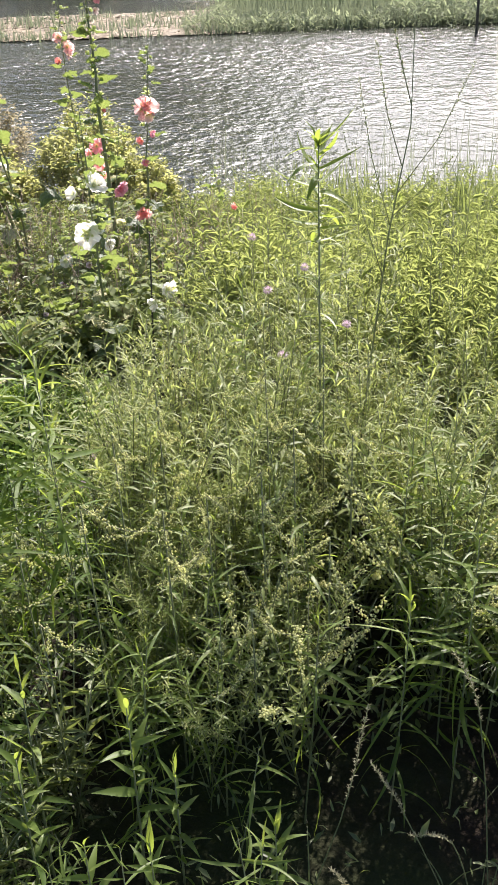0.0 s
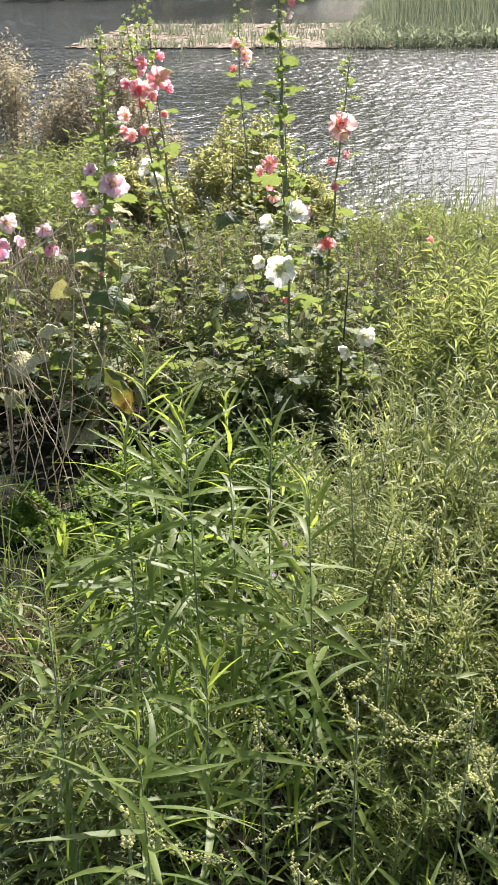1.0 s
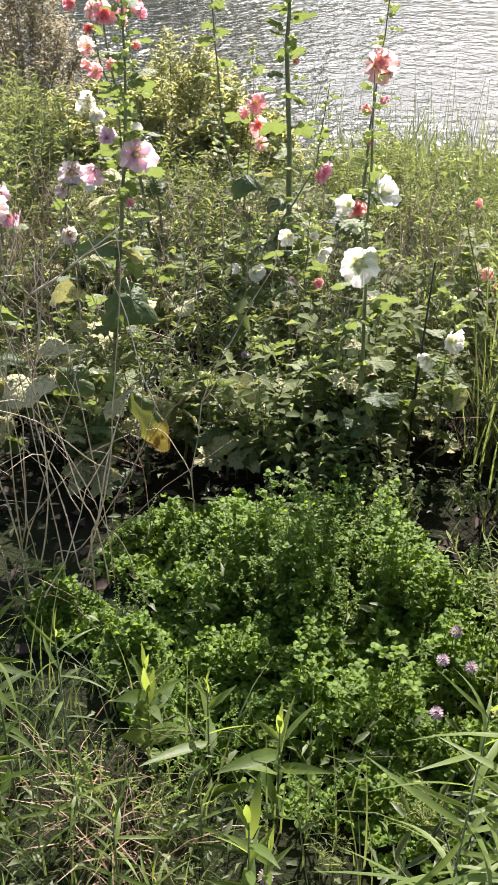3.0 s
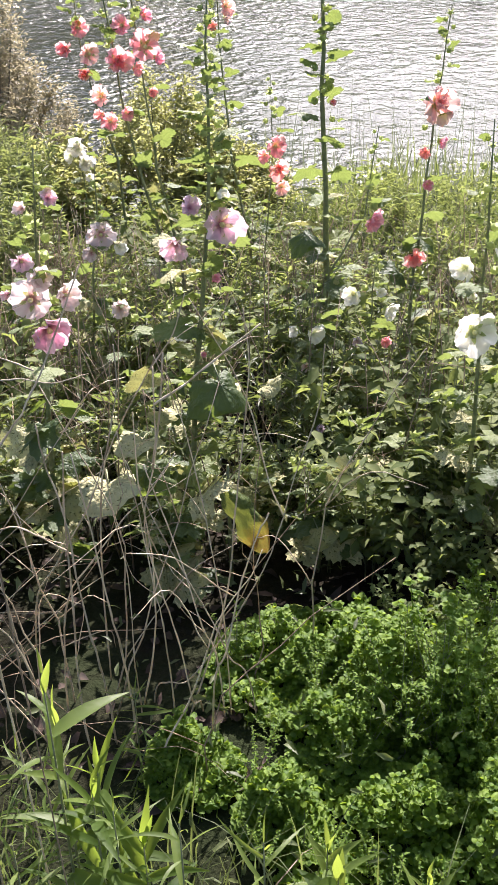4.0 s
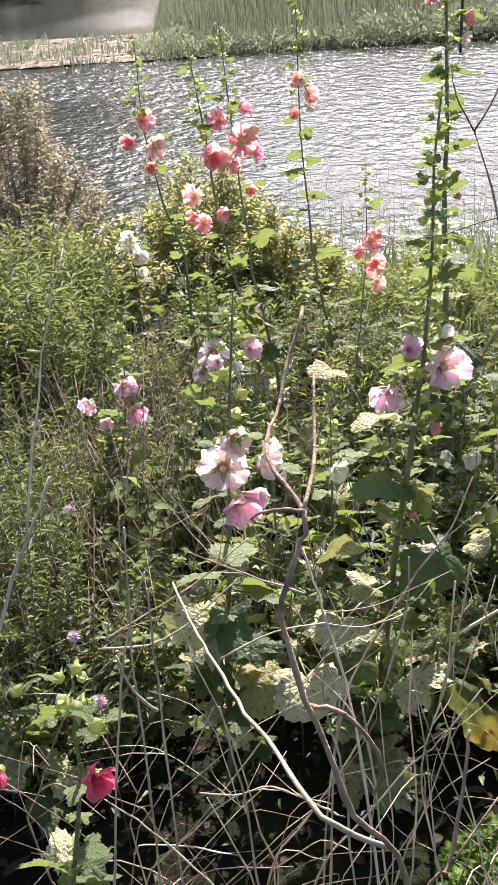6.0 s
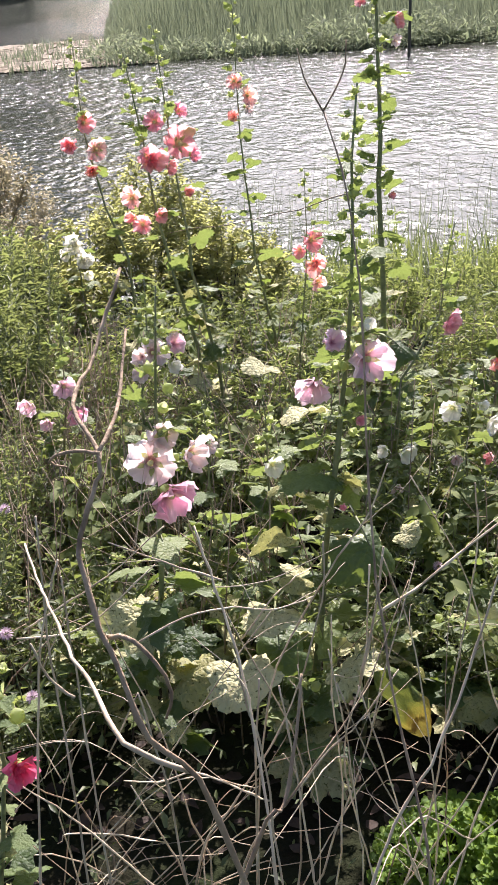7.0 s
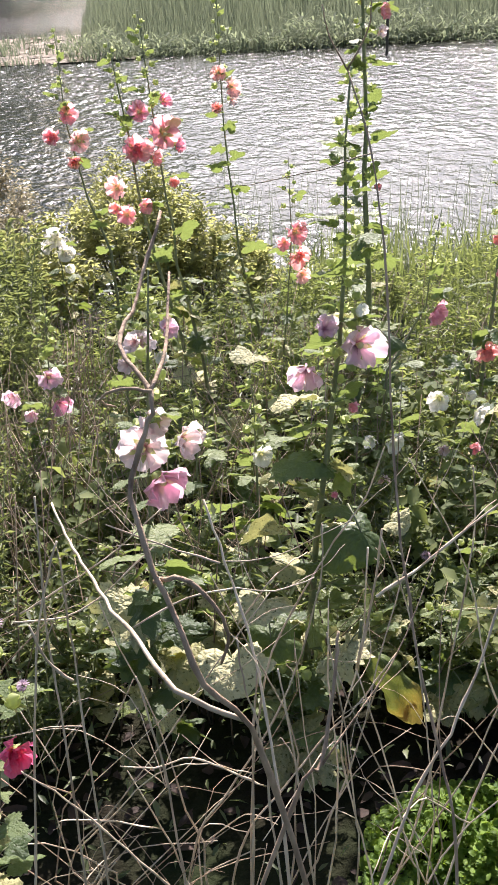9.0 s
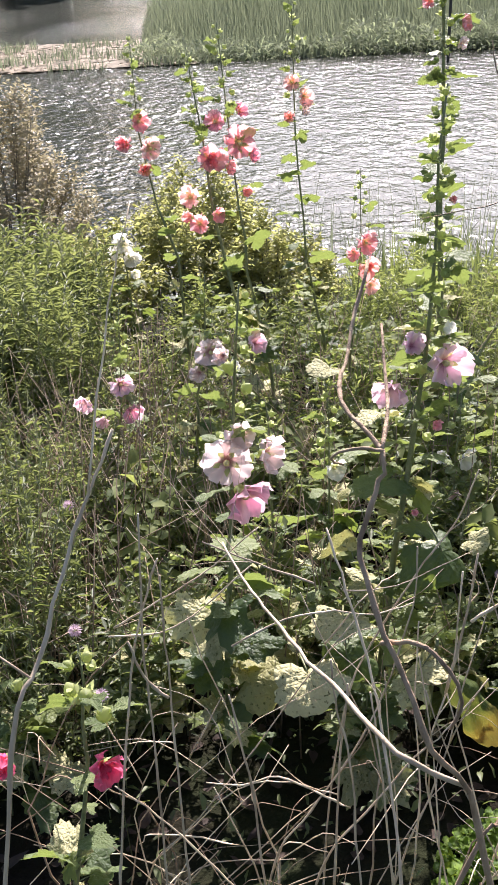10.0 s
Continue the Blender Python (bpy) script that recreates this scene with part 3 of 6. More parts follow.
def column_mesh():
    g = Geo().add(*lathe([(0.003, 0.0), (0.0035, 0.008), (0.006, 0.012), (0.0065, 0.018), (0.003, 0.022), (0.0005, 0.023)], 7))
    return g.mesh("stamen_column", POLLEN)


LEAF_KINDS = {}
for kind, mat in (("green", HOLLY), ("pale", HOLLY_PALE), ("young", HOLLY_YOUNG)):
    LEAF_KINDS[kind] = [hollyhock_leaf(40 + i, 5 if i % 2 else 7, 0.10 + 0.10 * i, 0.05 + 0.03 * (i % 3)).mesh("leaf", mat, STEM) for i in range(5)]
LEAF_KINDS["stalk"] = [hollyhock_leaf(50 + i, 3 if i < 3 else 5, 0.12 + 0.05 * i, 0.06).mesh("leaf", HOLLY_STALK, STEM) for i in range(5)]
CRINKLED = [crinkled_leaf(70 + i, c).mesh("leaf", m, STEM) for i, (c, m) in enumerate(((0.75, HOLLY_OLD), (1.05, HOLLY_OLD), (0.55, HOLLY_PALE), (0.9, HOLLY)))]
PETAL_KINDS = {c: [petal_mesh("petal", m, 60 + i, frill=0.0045 if c == "white" else 0.0085) for i in range(3)] for c, m in PETALS.items()}
CALYX_ME, BUD_ME, COLUMN_ME = calyx_mesh(), bud_mesh(), column_mesh()


def along(points, z):
    """The point of a stem at height z."""
    for a, b in zip(points, points[1:]):
        if a[2] <= z <= b[2]:
            s = (z - a[2]) / (b[2] - a[2] + 1e-9)
            return tuple(a[i] + s * (b[i] - a[i]) for i in range(3))
    return points[0] if z < points[0][2] else points[-1]


def flower(plant, place, colour, size, face, double=False, opened=1.0, r=rng):
    """A flower of five petals (or a full double one) on its calyx; face: heading and rise in degrees."""
    az, el = radians(face[0]), radians(face[1])
    m = Matrix.Translation(place) @ Matrix.Rotation(az, 4, "Z") @ Matrix.Rotation(math.pi / 2 - el, 4, "Y") @ Matrix.Scale(size / 0.080, 4)
    cup = part("flower", CALYX_ME, plant, m, f"{colour} {'double ' if double else ''}hollyhock flower")
    lift = (0.25 if double else 0.1) + 1.1 * (1 - opened)
    for k in range(13 if double else 5):
        inner = k >= 5
        loose = 1.0 if double else 0.32
        a = k * 1.2566 + (k // 5) * 0.6 + r.uniform(-0.25, 0.25) * loose
        sc = r.uniform(0.36, 0.7) if inner else r.uniform(0.82, 1.12)
        up = lift + (r.uniform(0.2, 0.95) if inner else 0.0) + r.uniform(-0.35, 0.35) * loose
        part("petal", r.choice(PETAL_KINDS[colour]), cup, turned((0, 0, 0.004 + 0.003 * inner), a, up, sc, 0.16 + r.uniform(-0.4, 0.4) * loose))
    if not double and opened > 0.6:
        part("stamen_column", COLUMN_ME, cup)
    return cup


def hollyhock(label, stem, radius, flowers=(), buds=(0.75, 1.0), leaves=14, leaf_from=0.1, leaf_to=0.8, low=8, big=0.085, seed=1, pale=0.25, budn=16, fat=1.0, sail=1.0):
    """A hollyhock: its stalk runs through the points of stem, leaves shrink upwards, buds crowd the tip.
    flowers: (x, y, z, colour, size, heading, rise, double, opened)."""
    r = random.Random(seed)
    base = stem[0]
    fine = [base]
    for a, b in zip(stem, stem[1:]):
        for s in (0.34, 0.67, 1.0):
            fine.append(tuple(a[i] + s * (b[i] - a[i]) + (r.gauss(0, 0.004) if i < 2 and s < 1 else 0) for i in range(3)))
    n = len(fine)
    radii = [radius * 0.82 * (1 - 0.8 * i / (n - 1)) * r.uniform(0.94, 1.06) for i in range(n)]
    plant = tagged(new("hollyhock", None), label, "hollyhock", "hollyhocks on the bank")
    part("stalk", Geo().add(*tube(fine, radii, 8)).mesh("stalk", STEM), plant)
    top, bottom = stem[-1][2], base[2]
    tall = top - bottom
    # leaves up the stalk
    for i in range(leaves):
        s = leaf_from + (leaf_to - leaf_from) * (i + r.uniform(-0.3, 0.3)) / leaves
        p = along(fine, bottom + tall * max(s, 0.01))
        size = (0.72 if s < 0.4 else 0.86 * sail) * big * (1.0 - 0.55 * s) * r.uniform(0.7, 1.15)
        if s < 0.38:
            kind = "pale" if r.random() < pale + 0.1 else ("young" if r.random() < 0.45 else "green")
            part("leaf", r.choice(LEAF_KINDS[kind]), plant, turned(p, i * 2.4 + r.uniform(-0.4, 0.4), r.uniform(-0.15, 0.35), size, r.uniform(-0.35, 0.35)))
        else:
            # the upper ones turn their faces to the sun
            to_sun = Matrix.Translation(p) @ Matrix.Rotation(-r.uniform(0.0, 0.85), 4, "X")
            part("leaf", r.choice(LEAF_KINDS["stalk"]), plant, to_sun @ turned((0, 0, 0), i * 2.4 + r.uniform(-0.4, 0.4), r.uniform(-0.1, 0.3), size * 0.92, r.uniform(-0.3, 0.3)))
    # large leaves round the foot
    for i in range(int(low * (2.0 if base[1] < 5.0 else 1.2))):
        size = 0.64 * big * (r.uniform(0.75, 1.15) if r.random() < 0.4 else r.uniform(0.38, 0.7))
        kind = r.choices(("green", "pale", "young"), (0.36, 0.38, 0.26))[0]
        p = along(fine, bottom + 0.1 + tall * r.uniform(0.04, 0.45))
        me = r.choice(CRINKLED) if size > 0.045 and base[1] < 4.6 and r.random() < 0.12 else r.choice(LEAF_KINDS[kind])
        part("leaf", me, plant, turned(p, r.uniform(0, 6.28), r.uniform(-0.7, 0.7), size, r.uniform(-0.9, 0.9)))
    # buds, close together towards the tip
    for i in range(budn):
        s = buds[0] + (buds[1] - buds[0]) * (i / budn) ** 0.8
        p = Vector(along(fine, bottom + tall * s))
        az = i * 2.4 + r.uniform(-0.3, 0.3)
        out = radius * 0.5 + 0.020 * (1.3 - i / budn)
        p += Vector((out * math.cos(az), out * math.sin(az), 0))
        part("bud", BUD_ME, plant, Matrix.Translation(p) @ Matrix.Rotation(az, 4, "Z") @ Matrix.Rotation(0.8, 4, "Y") @ Matrix.Scale(fat * r.uniform(0.6, 0.9) * (1.3 - 0.6 * i / budn), 4))
        if i % 2 == 0:
            to_sun = Matrix.Translation(p) @ Matrix.Rotation(-r.uniform(0.2, 0.8), 4, "X")
            part("leaf", r.choice(LEAF_KINDS["stalk"]), plant, to_sun @ turned((0, 0, 0), az + 0.3, r.uniform(0.0, 0.5), sail * r.uniform(0.018, 0.03) * (1.2 - 0.7 * i / budn)))
    for x, y, z, colour, size, heading, rise, double, opened in flowers:
        flower(plant, (x, y, z), colour, size, (heading, rise), double, opened, r)
    return plant


def crinkled(plant, centre, size, az, el, kind, roll=0.0):
    """A large old leaf whose blade lies about the given centre."""
    d = Vector((math.cos(el) * math.cos(az), math.cos(el) * math.sin(az), math.sin(el)))
    part("leaf", CRINKLED[kind], plant, turned(Vector(centre) - d * size * 1.1, az, el, size, roll))


def by_the_way(x, y):
    """What grows on the near side of the thicket crowds towards the trodden way."""
    g = max(0.0, (3.5 - y) / 2.2)
    return x + 0.15 * g * min(max((x + 1.8) / 1.5, 0.0), 1.15), y - 0.33 * g


def foot(x, y, sink=0.02):
    return (x, y, bank(x, y) - sink)


def build_hollyhocks():
    # the mauve one that stands in front
    mauve = hollyhock("tall hollyhock with mauve-pink flowers and knobbly green buds", [foot(-1.33, 3.66), (-1.285, 3.65, 0.4), (-1.248, 3.65, 0.75), (-1.215, 3.65, 1.1), (-1.20, 3.65, 1.52)], 0.0125,
              [(-1.195, 3.63, 0.985, "mauve pink", 0.088, -65, 5, False, 0.85), (-1.30, 3.62, 0.95, "mauve pink", 0.075, -110, -25, False, 0.55),
               (-1.265, 3.61, 1.03, "mauve pink", 0.05, -80, 30, False, 0.5), (-1.20, 3.62, 1.06, "white", 0.04, -30, 0, False, 0.4),
               (-1.215, 3.6, 0.86, "rose", 0.035, -60, 10, False, 0.3), (-1.25, 3.6, 0.66, "rose", 0.022, -80, 0, False, 0.3)],
              (0.56, 1.0), 26, 0.12, 0.95, 12, 0.09, 1, budn=42, fat=1.0, sail=0.92)
    for c, size, az, el, kind, roll in (((-1.408, 3.6, 0.584), 0.052, -150, 0.5, 2, 0.9), ((-1.419, 3.5, 0.456), 0.066, -100, 0.08, 2, 0.0), ((-1.499, 3.42, 0.368), 0.078, -80, -0.22, 2, 0.2), ((-1.298, 3.75, 0.816), 0.055, -120, 0.15, 2, 0.3),
                                        ((-1.331, 4.2, 0.747), 0.055, -110, 0.1, 2, -0.2), ((-1.351, 3.7, 0.67), 0.048, -160, 0.3, 0, 0.3), ((-1.206, 3.5, 0.595), 0.078, -70, -0.75, 3, 0.0), ((-1.411, 3.5, 0.356), 0.066, -95, -0.8, 3, 0.1),
                                        ((-1.361, 3.55, 0.519), 0.04, -60, 0.1, 0, -0.3), ((-1.072, 3.7, 0.505), 0.036, -40, 0.2, 2, 0.5), ((-0.901, 4.4, 0.683), 0.06, -60, -0.4, 3, 0.2), ((-0.96, 3.5, 0.157), 0.05, -80, -0.2, 0, 0.3)):
        crinkled(mauve, c, size, radians(az), el, kind, roll)
    # big pink one
    hollyhock("hollyhock with a large deep mauve flower and paler ones above", [foot(-1.69, 3.6), (-1.66, 3.57, 0.45), (-1.63, 3.55, 0.85), (-1.605, 3.55, 1.2)], 0.010,
              [(-1.622, 3.53, 0.78, "deep mauve", 0.092, -60, -20, False, 0.75), (-1.645, 3.52, 0.855, "pale pink", 0.082, -100, 10, False, 0.9),
               (-1.575, 3.52, 0.865, "pale pink", 0.065, -40, 0, False, 0.7), (-1.62, 3.53, 0.90, "pale pink", 0.055, -90, 30, False, 0.6),
               (-1.585, 3.53, 1.09, "mauve pink", 0.045, -60, 20, False, 0.5), (-1.64, 3.53, 1.07, "pale pink", 0.04, -120, 20, False, 0.4)],
              (0.72, 1.0), 15, 0.15, 0.8, 10, 0.09, 2, budn=14)
    hollyhock("small hollyhock with a faded pale pink flower", [foot(-1.47, 4.22), (-1.49, 4.2, 0.3), (-1.5, 4.2, 0.68)], 0.007,
              [(-1.5, 4.17, 0.56, "pale pink", 0.06, -80, 20, False, 0.6)], (0.8, 1.0), 9, 0.2, 0.8, 8, 0.085, 3, budn=7)
    hollyhock("slender hollyhock with one white flower among the leaves", [foot(-1.31, 4.22), (-1.33, 4.2, 0.3), (-1.34, 4.2, 0.75)], 0.007,
              [(-1.325, 4.17, 0.48, "white", 0.058, -70, 0, False, 0.7)], (0.72, 1.0), 9, 0.2, 0.8, 8, 0.085, 4, budn=10)
    # white one
    hollyhock("hollyhock with wide white flowers and a green throat", [foot(-0.55, 3.62), (-0.54, 3.58, 0.4), (-0.555, 3.58, 0.8), (-0.56, 3.58, 1.22)], 0.010,
              [(-0.575, 3.55, 0.71, "white", 0.088, -85, 5, False, 1.0), (-0.53, 3.54, 0.905, "white", 0.085, -40, 35, False, 0.8),
               (-0.605, 3.55, 0.875, "white", 0.06, -130, 10, False, 0.6), (-0.58, 3.56, 0.80, "white", 0.03, -110, 20, False, 0.3)],
              (0.72, 1.0), 13, 0.15, 0.75, 9, 0.085, 5, budn=14)
    hollyhock("low hollyhock with white cups and pink buds", [foot(-0.69, 4.46), (-0.69, 4.42, 0.15), (-0.68, 4.42, 0.4), (-0.67, 4.42, 0.62)], 0.007,
              [(-0.745, 4.39, 0.49, "white", 0.07, -120, 0, False, 0.65), (-0.64, 4.39, 0.43, "white", 0.065, -50, -10, False, 0.6),
               (-0.665, 4.38, 0.49, "white", 0.045, -80, 20, False, 0.35), (-0.65, 4.38, 0.32, "salmon pink", 0.045, -60, 0, False, 0.4),
               (-0.735, 4.38, 0.325, "pale pink", 0.04, -100, 0, False, 0.4)],
              (0.8, 1.0), 10, 0.2, 0.8, 10, 0.09, 6, budn=8)
    hollyhock("low hollyhock with a white trumpet flower", [foot(-0.9, 4.52), (-0.885, 4.5, 0.2), (-0.88, 4.49, 0.52)], 0.007,
              [(-0.88, 4.46, 0.32, "white", 0.075, -60, 10, False, 0.6), (-0.93, 4.46, 0.34, "white", 0.05, -130, 0, False, 0.5), (-0.9, 4.46, 0.2, "pale pink", 0.05, -90, 0, False, 0.4)],
              (0.8, 1.0), 9, 0.2, 0.8, 9, 0.09, 7, budn=6)
    hollyhock("short hollyhock with a white flower beside a blackened stem", [foot(-0.26, 3.75), (-0.27, 3.72, 0.25), (-0.275, 3.7, 0.58)], 0.006,
              [(-0.275, 3.67, 0.42, "white", 0.07, -60, 10, False, 0.7), (-0.33, 3.67, 0.36, "white", 0.055, -120, -5, False, 0.6)], (0.8, 1.0), 10, 0.15, 0.85, 7, 0.075, 8, budn=5)
    # the thick tall one behind
    hollyhock("very tall thick-stemmed hollyhock with broad leaves up its stalk", [foot(-0.73, 5.25), (-0.74, 5.25, 0.45), (-0.755, 5.25, 0.85), (-0.76, 5.25, 1.25), (-0.775, 5.25, 1.6), (-0.78, 5.25, 1.82)], 0.0165,
              [(-0.825, 5.22, 1.57, "salmon pink", 0.05, -120, 10, False, 0.5), (-0.72, 5.22, 1.50, "salmon pink", 0.055, -50, 0, False, 0.5),
               (-0.725, 5.22, 1.44, "pale pink", 0.045, -60, 0, False, 0.5), (-0.73, 5.22, 0.93, "salmon pink", 0.035, -60, 20, False, 0.3)],
              (0.55, 1.0), 34, 0.12, 0.98, 9, 0.115, 9, budn=30, fat=1.1, sail=0.95)
    hollyhock("hollyhock with a rosy pink double flower", [foot(-0.8, 4.9), (-0.77, 4.88, 0.38), (-0.64, 4.88, 0.6), (-0.6, 4.88, 0.92)], 0.008,
              [(-0.625, 4.85, 0.59, "rose", 0.075, -60, 0, True, 0.8)], (0.75, 1.0), 9, 0.2, 0.85, 8, 0.085, 10, budn=10)
    hollyhock("hollyhock with peach flowers above a coral double bloom", [foot(-0.5, 4.78), (-0.48, 4.75, 0.33), (-0.455, 4.75, 0.65), (-0.435, 4.75, 1.0), (-0.4, 4.75, 1.32)], 0.010,
              [(-0.445, 4.72, 1.02, "peach", 0.105, -60, 10, True, 0.9), (-0.465, 4.72, 0.86, "coral", 0.05, -110, 0, False, 0.4), (-0.42, 4.72, 0.9, "rose", 0.045, -30, -20, False, 0.4),
               (-0.455, 4.72, 0.75, "rose", 0.045, -90, 0, False, 0.4), (-0.49, 4.72, 0.49, "coral", 0.082, -80, 0, True, 0.8)],
              (0.72, 1.0), 12, 0.15, 0.75, 8, 0.085, 11, budn=16)
    hollyhock("small hollyhock with peach flowers at the edge of the reeds", [foot(0.06, 4.82), (0.05, 4.78, 0.1), (-0.05, 4.78, 0.45), (-0.12, 4.78, 0.72)], 0.006,
              [(0.05, 4.75, 0.22, "peach", 0.06, -80, 0, False, 0.6), (0.1, 4.75, 0.16, "coral", 0.06, -70, 0, True, 0.6), (0.03, 4.76, 0.13, "pale pink", 0.05, -110, 0, False, 0.5), (-0.02, 4.75, 0.5, "coral", 0.045, -60, 10, False, 0.4)],
              (0.75, 1.0), 8, 0.2, 0.8, 6, 0.07, 12, budn=9)
    # the pink ones by the water
    hollyhock("tall hollyhock with salmon-pink flowers against the water", [foot(-1.62, 6.62), (-1.66, 6.6, 0.4), (-1.74, 6.6, 0.65), (-1.8, 6.6, 1.0), (-1.81, 6.6, 1.42)], 0.0095,
              [(-1.80, 6.57, 1.05, "salmon pink", 0.085, -70, 5, False, 0.7), (-1.86, 6.57, 0.96, "salmon pink", 0.085, -120, 0, True, 0.8), (-1.76, 6.57, 0.93, "peach", 0.095, -60, 0, False, 0.9),
               (-1.79, 6.57, 0.85, "coral", 0.08, -80, -20, True, 0.6)], (0.76, 1.0), 11, 0.15, 0.72, 6, 0.08, 13, budn=16)
    hollyhock("tall hollyhock with a dense spike of salmon-pink flowers", [foot(-1.33, 5.6), (-1.42, 5.55, 0.32), (-1.49, 5.55, 0.62), (-1.545, 5.55, 0.95), (-1.57, 5.55, 1.2), (-1.6, 5.55, 1.43)], 0.0105,
              [(-1.545, 5.52, 1.06, "salmon pink", 0.10, -80, 5, True, 0.9), (-1.615, 5.52, 0.93, "peach", 0.075, -110, 0, False, 0.8), (-1.59, 5.52, 0.83, "salmon pink", 0.07, -90, 0, False, 0.7),
               (-1.53, 5.52, 0.86, "salmon pink", 0.06, -60, 0, False, 0.6), (-1.48, 5.52, 1.03, "salmon pink", 0.06, -40, 0, False, 0.6), (-1.62, 5.52, 0.86, "coral", 0.05, -130, 0, False, 0.5)],
              (0.8, 1.0), 14, 0.15, 0.7, 8, 0.085, 14, budn=18)
    hollyhock("tall hollyhock with bright pink flowers beside its twin", [foot(-1.3, 5.52), (-1.34, 5.55, 0.22), (-1.42, 5.55, 0.62), (-1.45, 5.55, 1.0), (-1.49, 5.55, 1.52)], 0.0105,
              [(-1.51, 5.52, 1.19, "rose", 0.075, -110, 10, False, 0.7), (-1.43, 5.52, 1.22, "rose", 0.06, -60, 20, False, 0.6), (-1.435, 5.52, 1.11, "salmon pink", 0.10, -70, 5, False, 1.0),
               (-1.395, 5.52, 1.07, "rose", 0.055, -30, -10, False, 0.5), (-1.42, 5.52, 0.94, "coral", 0.05, -60, 0, False, 0.4)], (0.8, 1.0), 14, 0.15, 0.72, 8, 0.085, 15, budn=18)
    hollyhock("slim hollyhock with a few peach flowers high on its stalk", [foot(-0.97, 6.33), (-1.0, 6.3, 0.05), (-1.08, 6.3, 0.45), (-1.12, 6.3, 1.0), (-1.13, 6.3, 1.6)], 0.0105,
              [(-1.135, 6.27, 1.22, "peach", 0.07, -100, 5, False, 0.7), (-1.09, 6.27, 1.16, "peach", 0.075, -60, 0, False, 0.7), (-1.145, 6.27, 1.08, "coral", 0.055, -110, 0, False, 0.5),
               (-1.09, 6.27, 1.11, "pale pink", 0.05, -50, -10, False, 0.5)], (0.76, 1.0), 26, 0.12, 0.76, 8, 0.085, 16, budn=16)
    hollyhock("hollyhock with crowded coral-pink flowers along a thin stalk", [foot(-0.97, 5.92), (-0.95, 5.9, 0.1), (-0.91, 5.9, 0.5), (-0.91, 5.9, 0.92)], 0.007,
              [(-0.90, 5.87, 0.62, "salmon pink", 0.085, -70, 5, False, 0.7), (-0.94, 5.87, 0.58, "salmon pink", 0.06, -120, 5, False, 0.6), (-0.885, 5.87, 0.52, "coral", 0.085, -80, 0, True, 0.8), (-0.875, 5.87, 0.44, "peach", 0.075, -70, -10, False, 0.7)],
              (0.82, 1.0), 10, 0.2, 0.75, 7, 0.08, 17, budn=10)
    hollyhock("hollyhock with drooping lilac flowers", [foot(-1.95, 4.93), (-1.95, 4.9, 0.1), (-1.91, 4.9, 0.4), (-1.89, 4.9, 0.74)], 0.008,
              [(-1.91, 4.87, 0.48, "mauve pink", 0.07, -70, 0, False, 0.7), (-1.89, 4.87, 0.39, "deep mauve", 0.075, -60, -20, False, 0.6), (-2.02, 4.87, 0.43, "mauve pink", 0.065, -120, -20, False, 0.6), (-1.97, 4.87, 0.36, "mauve pink", 0.05, -110, -20, False, 0.5)],
              (0.75, 1.0), 12, 0.15, 0.8, 9, 0.085, 18, budn=10)
    hollyhock("hollyhock with a lilac flower beside the mauve stalk", [foot(-1.72, 4.93), (-1.66, 4.9, 0.3), (-1.62, 4.9, 0.6), (-1.61, 4.9, 0.82)], 0.008,
              [(-1.61, 4.87, 0.57, "pale pink", 0.085, -80, 5, False, 0.9), (-1.645, 4.87, 0.5, "pale pink", 0.055, -110, 0, False, 0.6), (-1.55, 4.87, 0.52, "white", 0.05, -60, 0, False, 0.5)],
              (0.75, 1.0), 12, 0.15, 0.8, 9, 0.085, 19, budn=10)
    hollyhock("hollyhock with a crowded spike of white flowers near the shore", [foot(-1.92, 7.45), (-1.93, 7.42, -0.1), (-1.95, 7.4, 0.2), (-1.95, 7.4, 0.38)], 0.008,
              [(-1.95, 7.37, 0.29, "white", 0.12, -90, 10, True, 0.7), (-1.99, 7.37, 0.24, "white", 0.07, -120, 0, False, 0.6), (-1.92, 7.37, 0.2, "white", 0.11, -60, 0, True, 0.7), (-1.9, 7.37, 0.12, "white", 0.06, -70, -10, False, 0.6)],
              (0.85, 1.0), 10, 0.2, 0.75, 7, 0.08, 20, budn=6)
    hollyhock("hollyhock with crimson flowers and large pale leaves", [foot(-2.0, 2.96), (-1.96, 2.94, 0.4), (-1.91, 2.92, 0.68), (-1.9, 2.91, 0.9)], 0.008,
              [(-1.885, 2.88, 0.71, "crimson", 0.056, -60, 0, True, 0.75), (-2.015, 2.88, 0.735, "crimson", 0.052, -110, 0, True, 0.7)], (0.86, 1.0), 10, 0.25, 0.95, 8, 0.06, 21, budn=6, pale=0.2)
    # flowerless young plants that fill the thicket
    r = random.Random(31)
    spots = [(-1.0, 4.0), (-1.45, 3.85), (-1.1, 3.75), (-0.8, 3.85), (-1.75, 4.2), (-0.95, 5.0), (-1.25, 4.7), (-1.55, 4.5), (-0.45, 4.2), (-1.9, 3.75), (-1.2, 5.3), (-0.65, 5.6), (-1.6, 5.2), (-0.3, 5.2), (-2.1, 3.55), (-1.35, 3.55), (-0.75, 3.7), (-0.62, 3.8), (-0.42, 3.85), (-0.95, 3.62), (-0.5, 4.5)]
    for i, (x, y) in enumerate(spots):
        h = r.uniform(0.3, 0.55)
        b = foot(x, y)
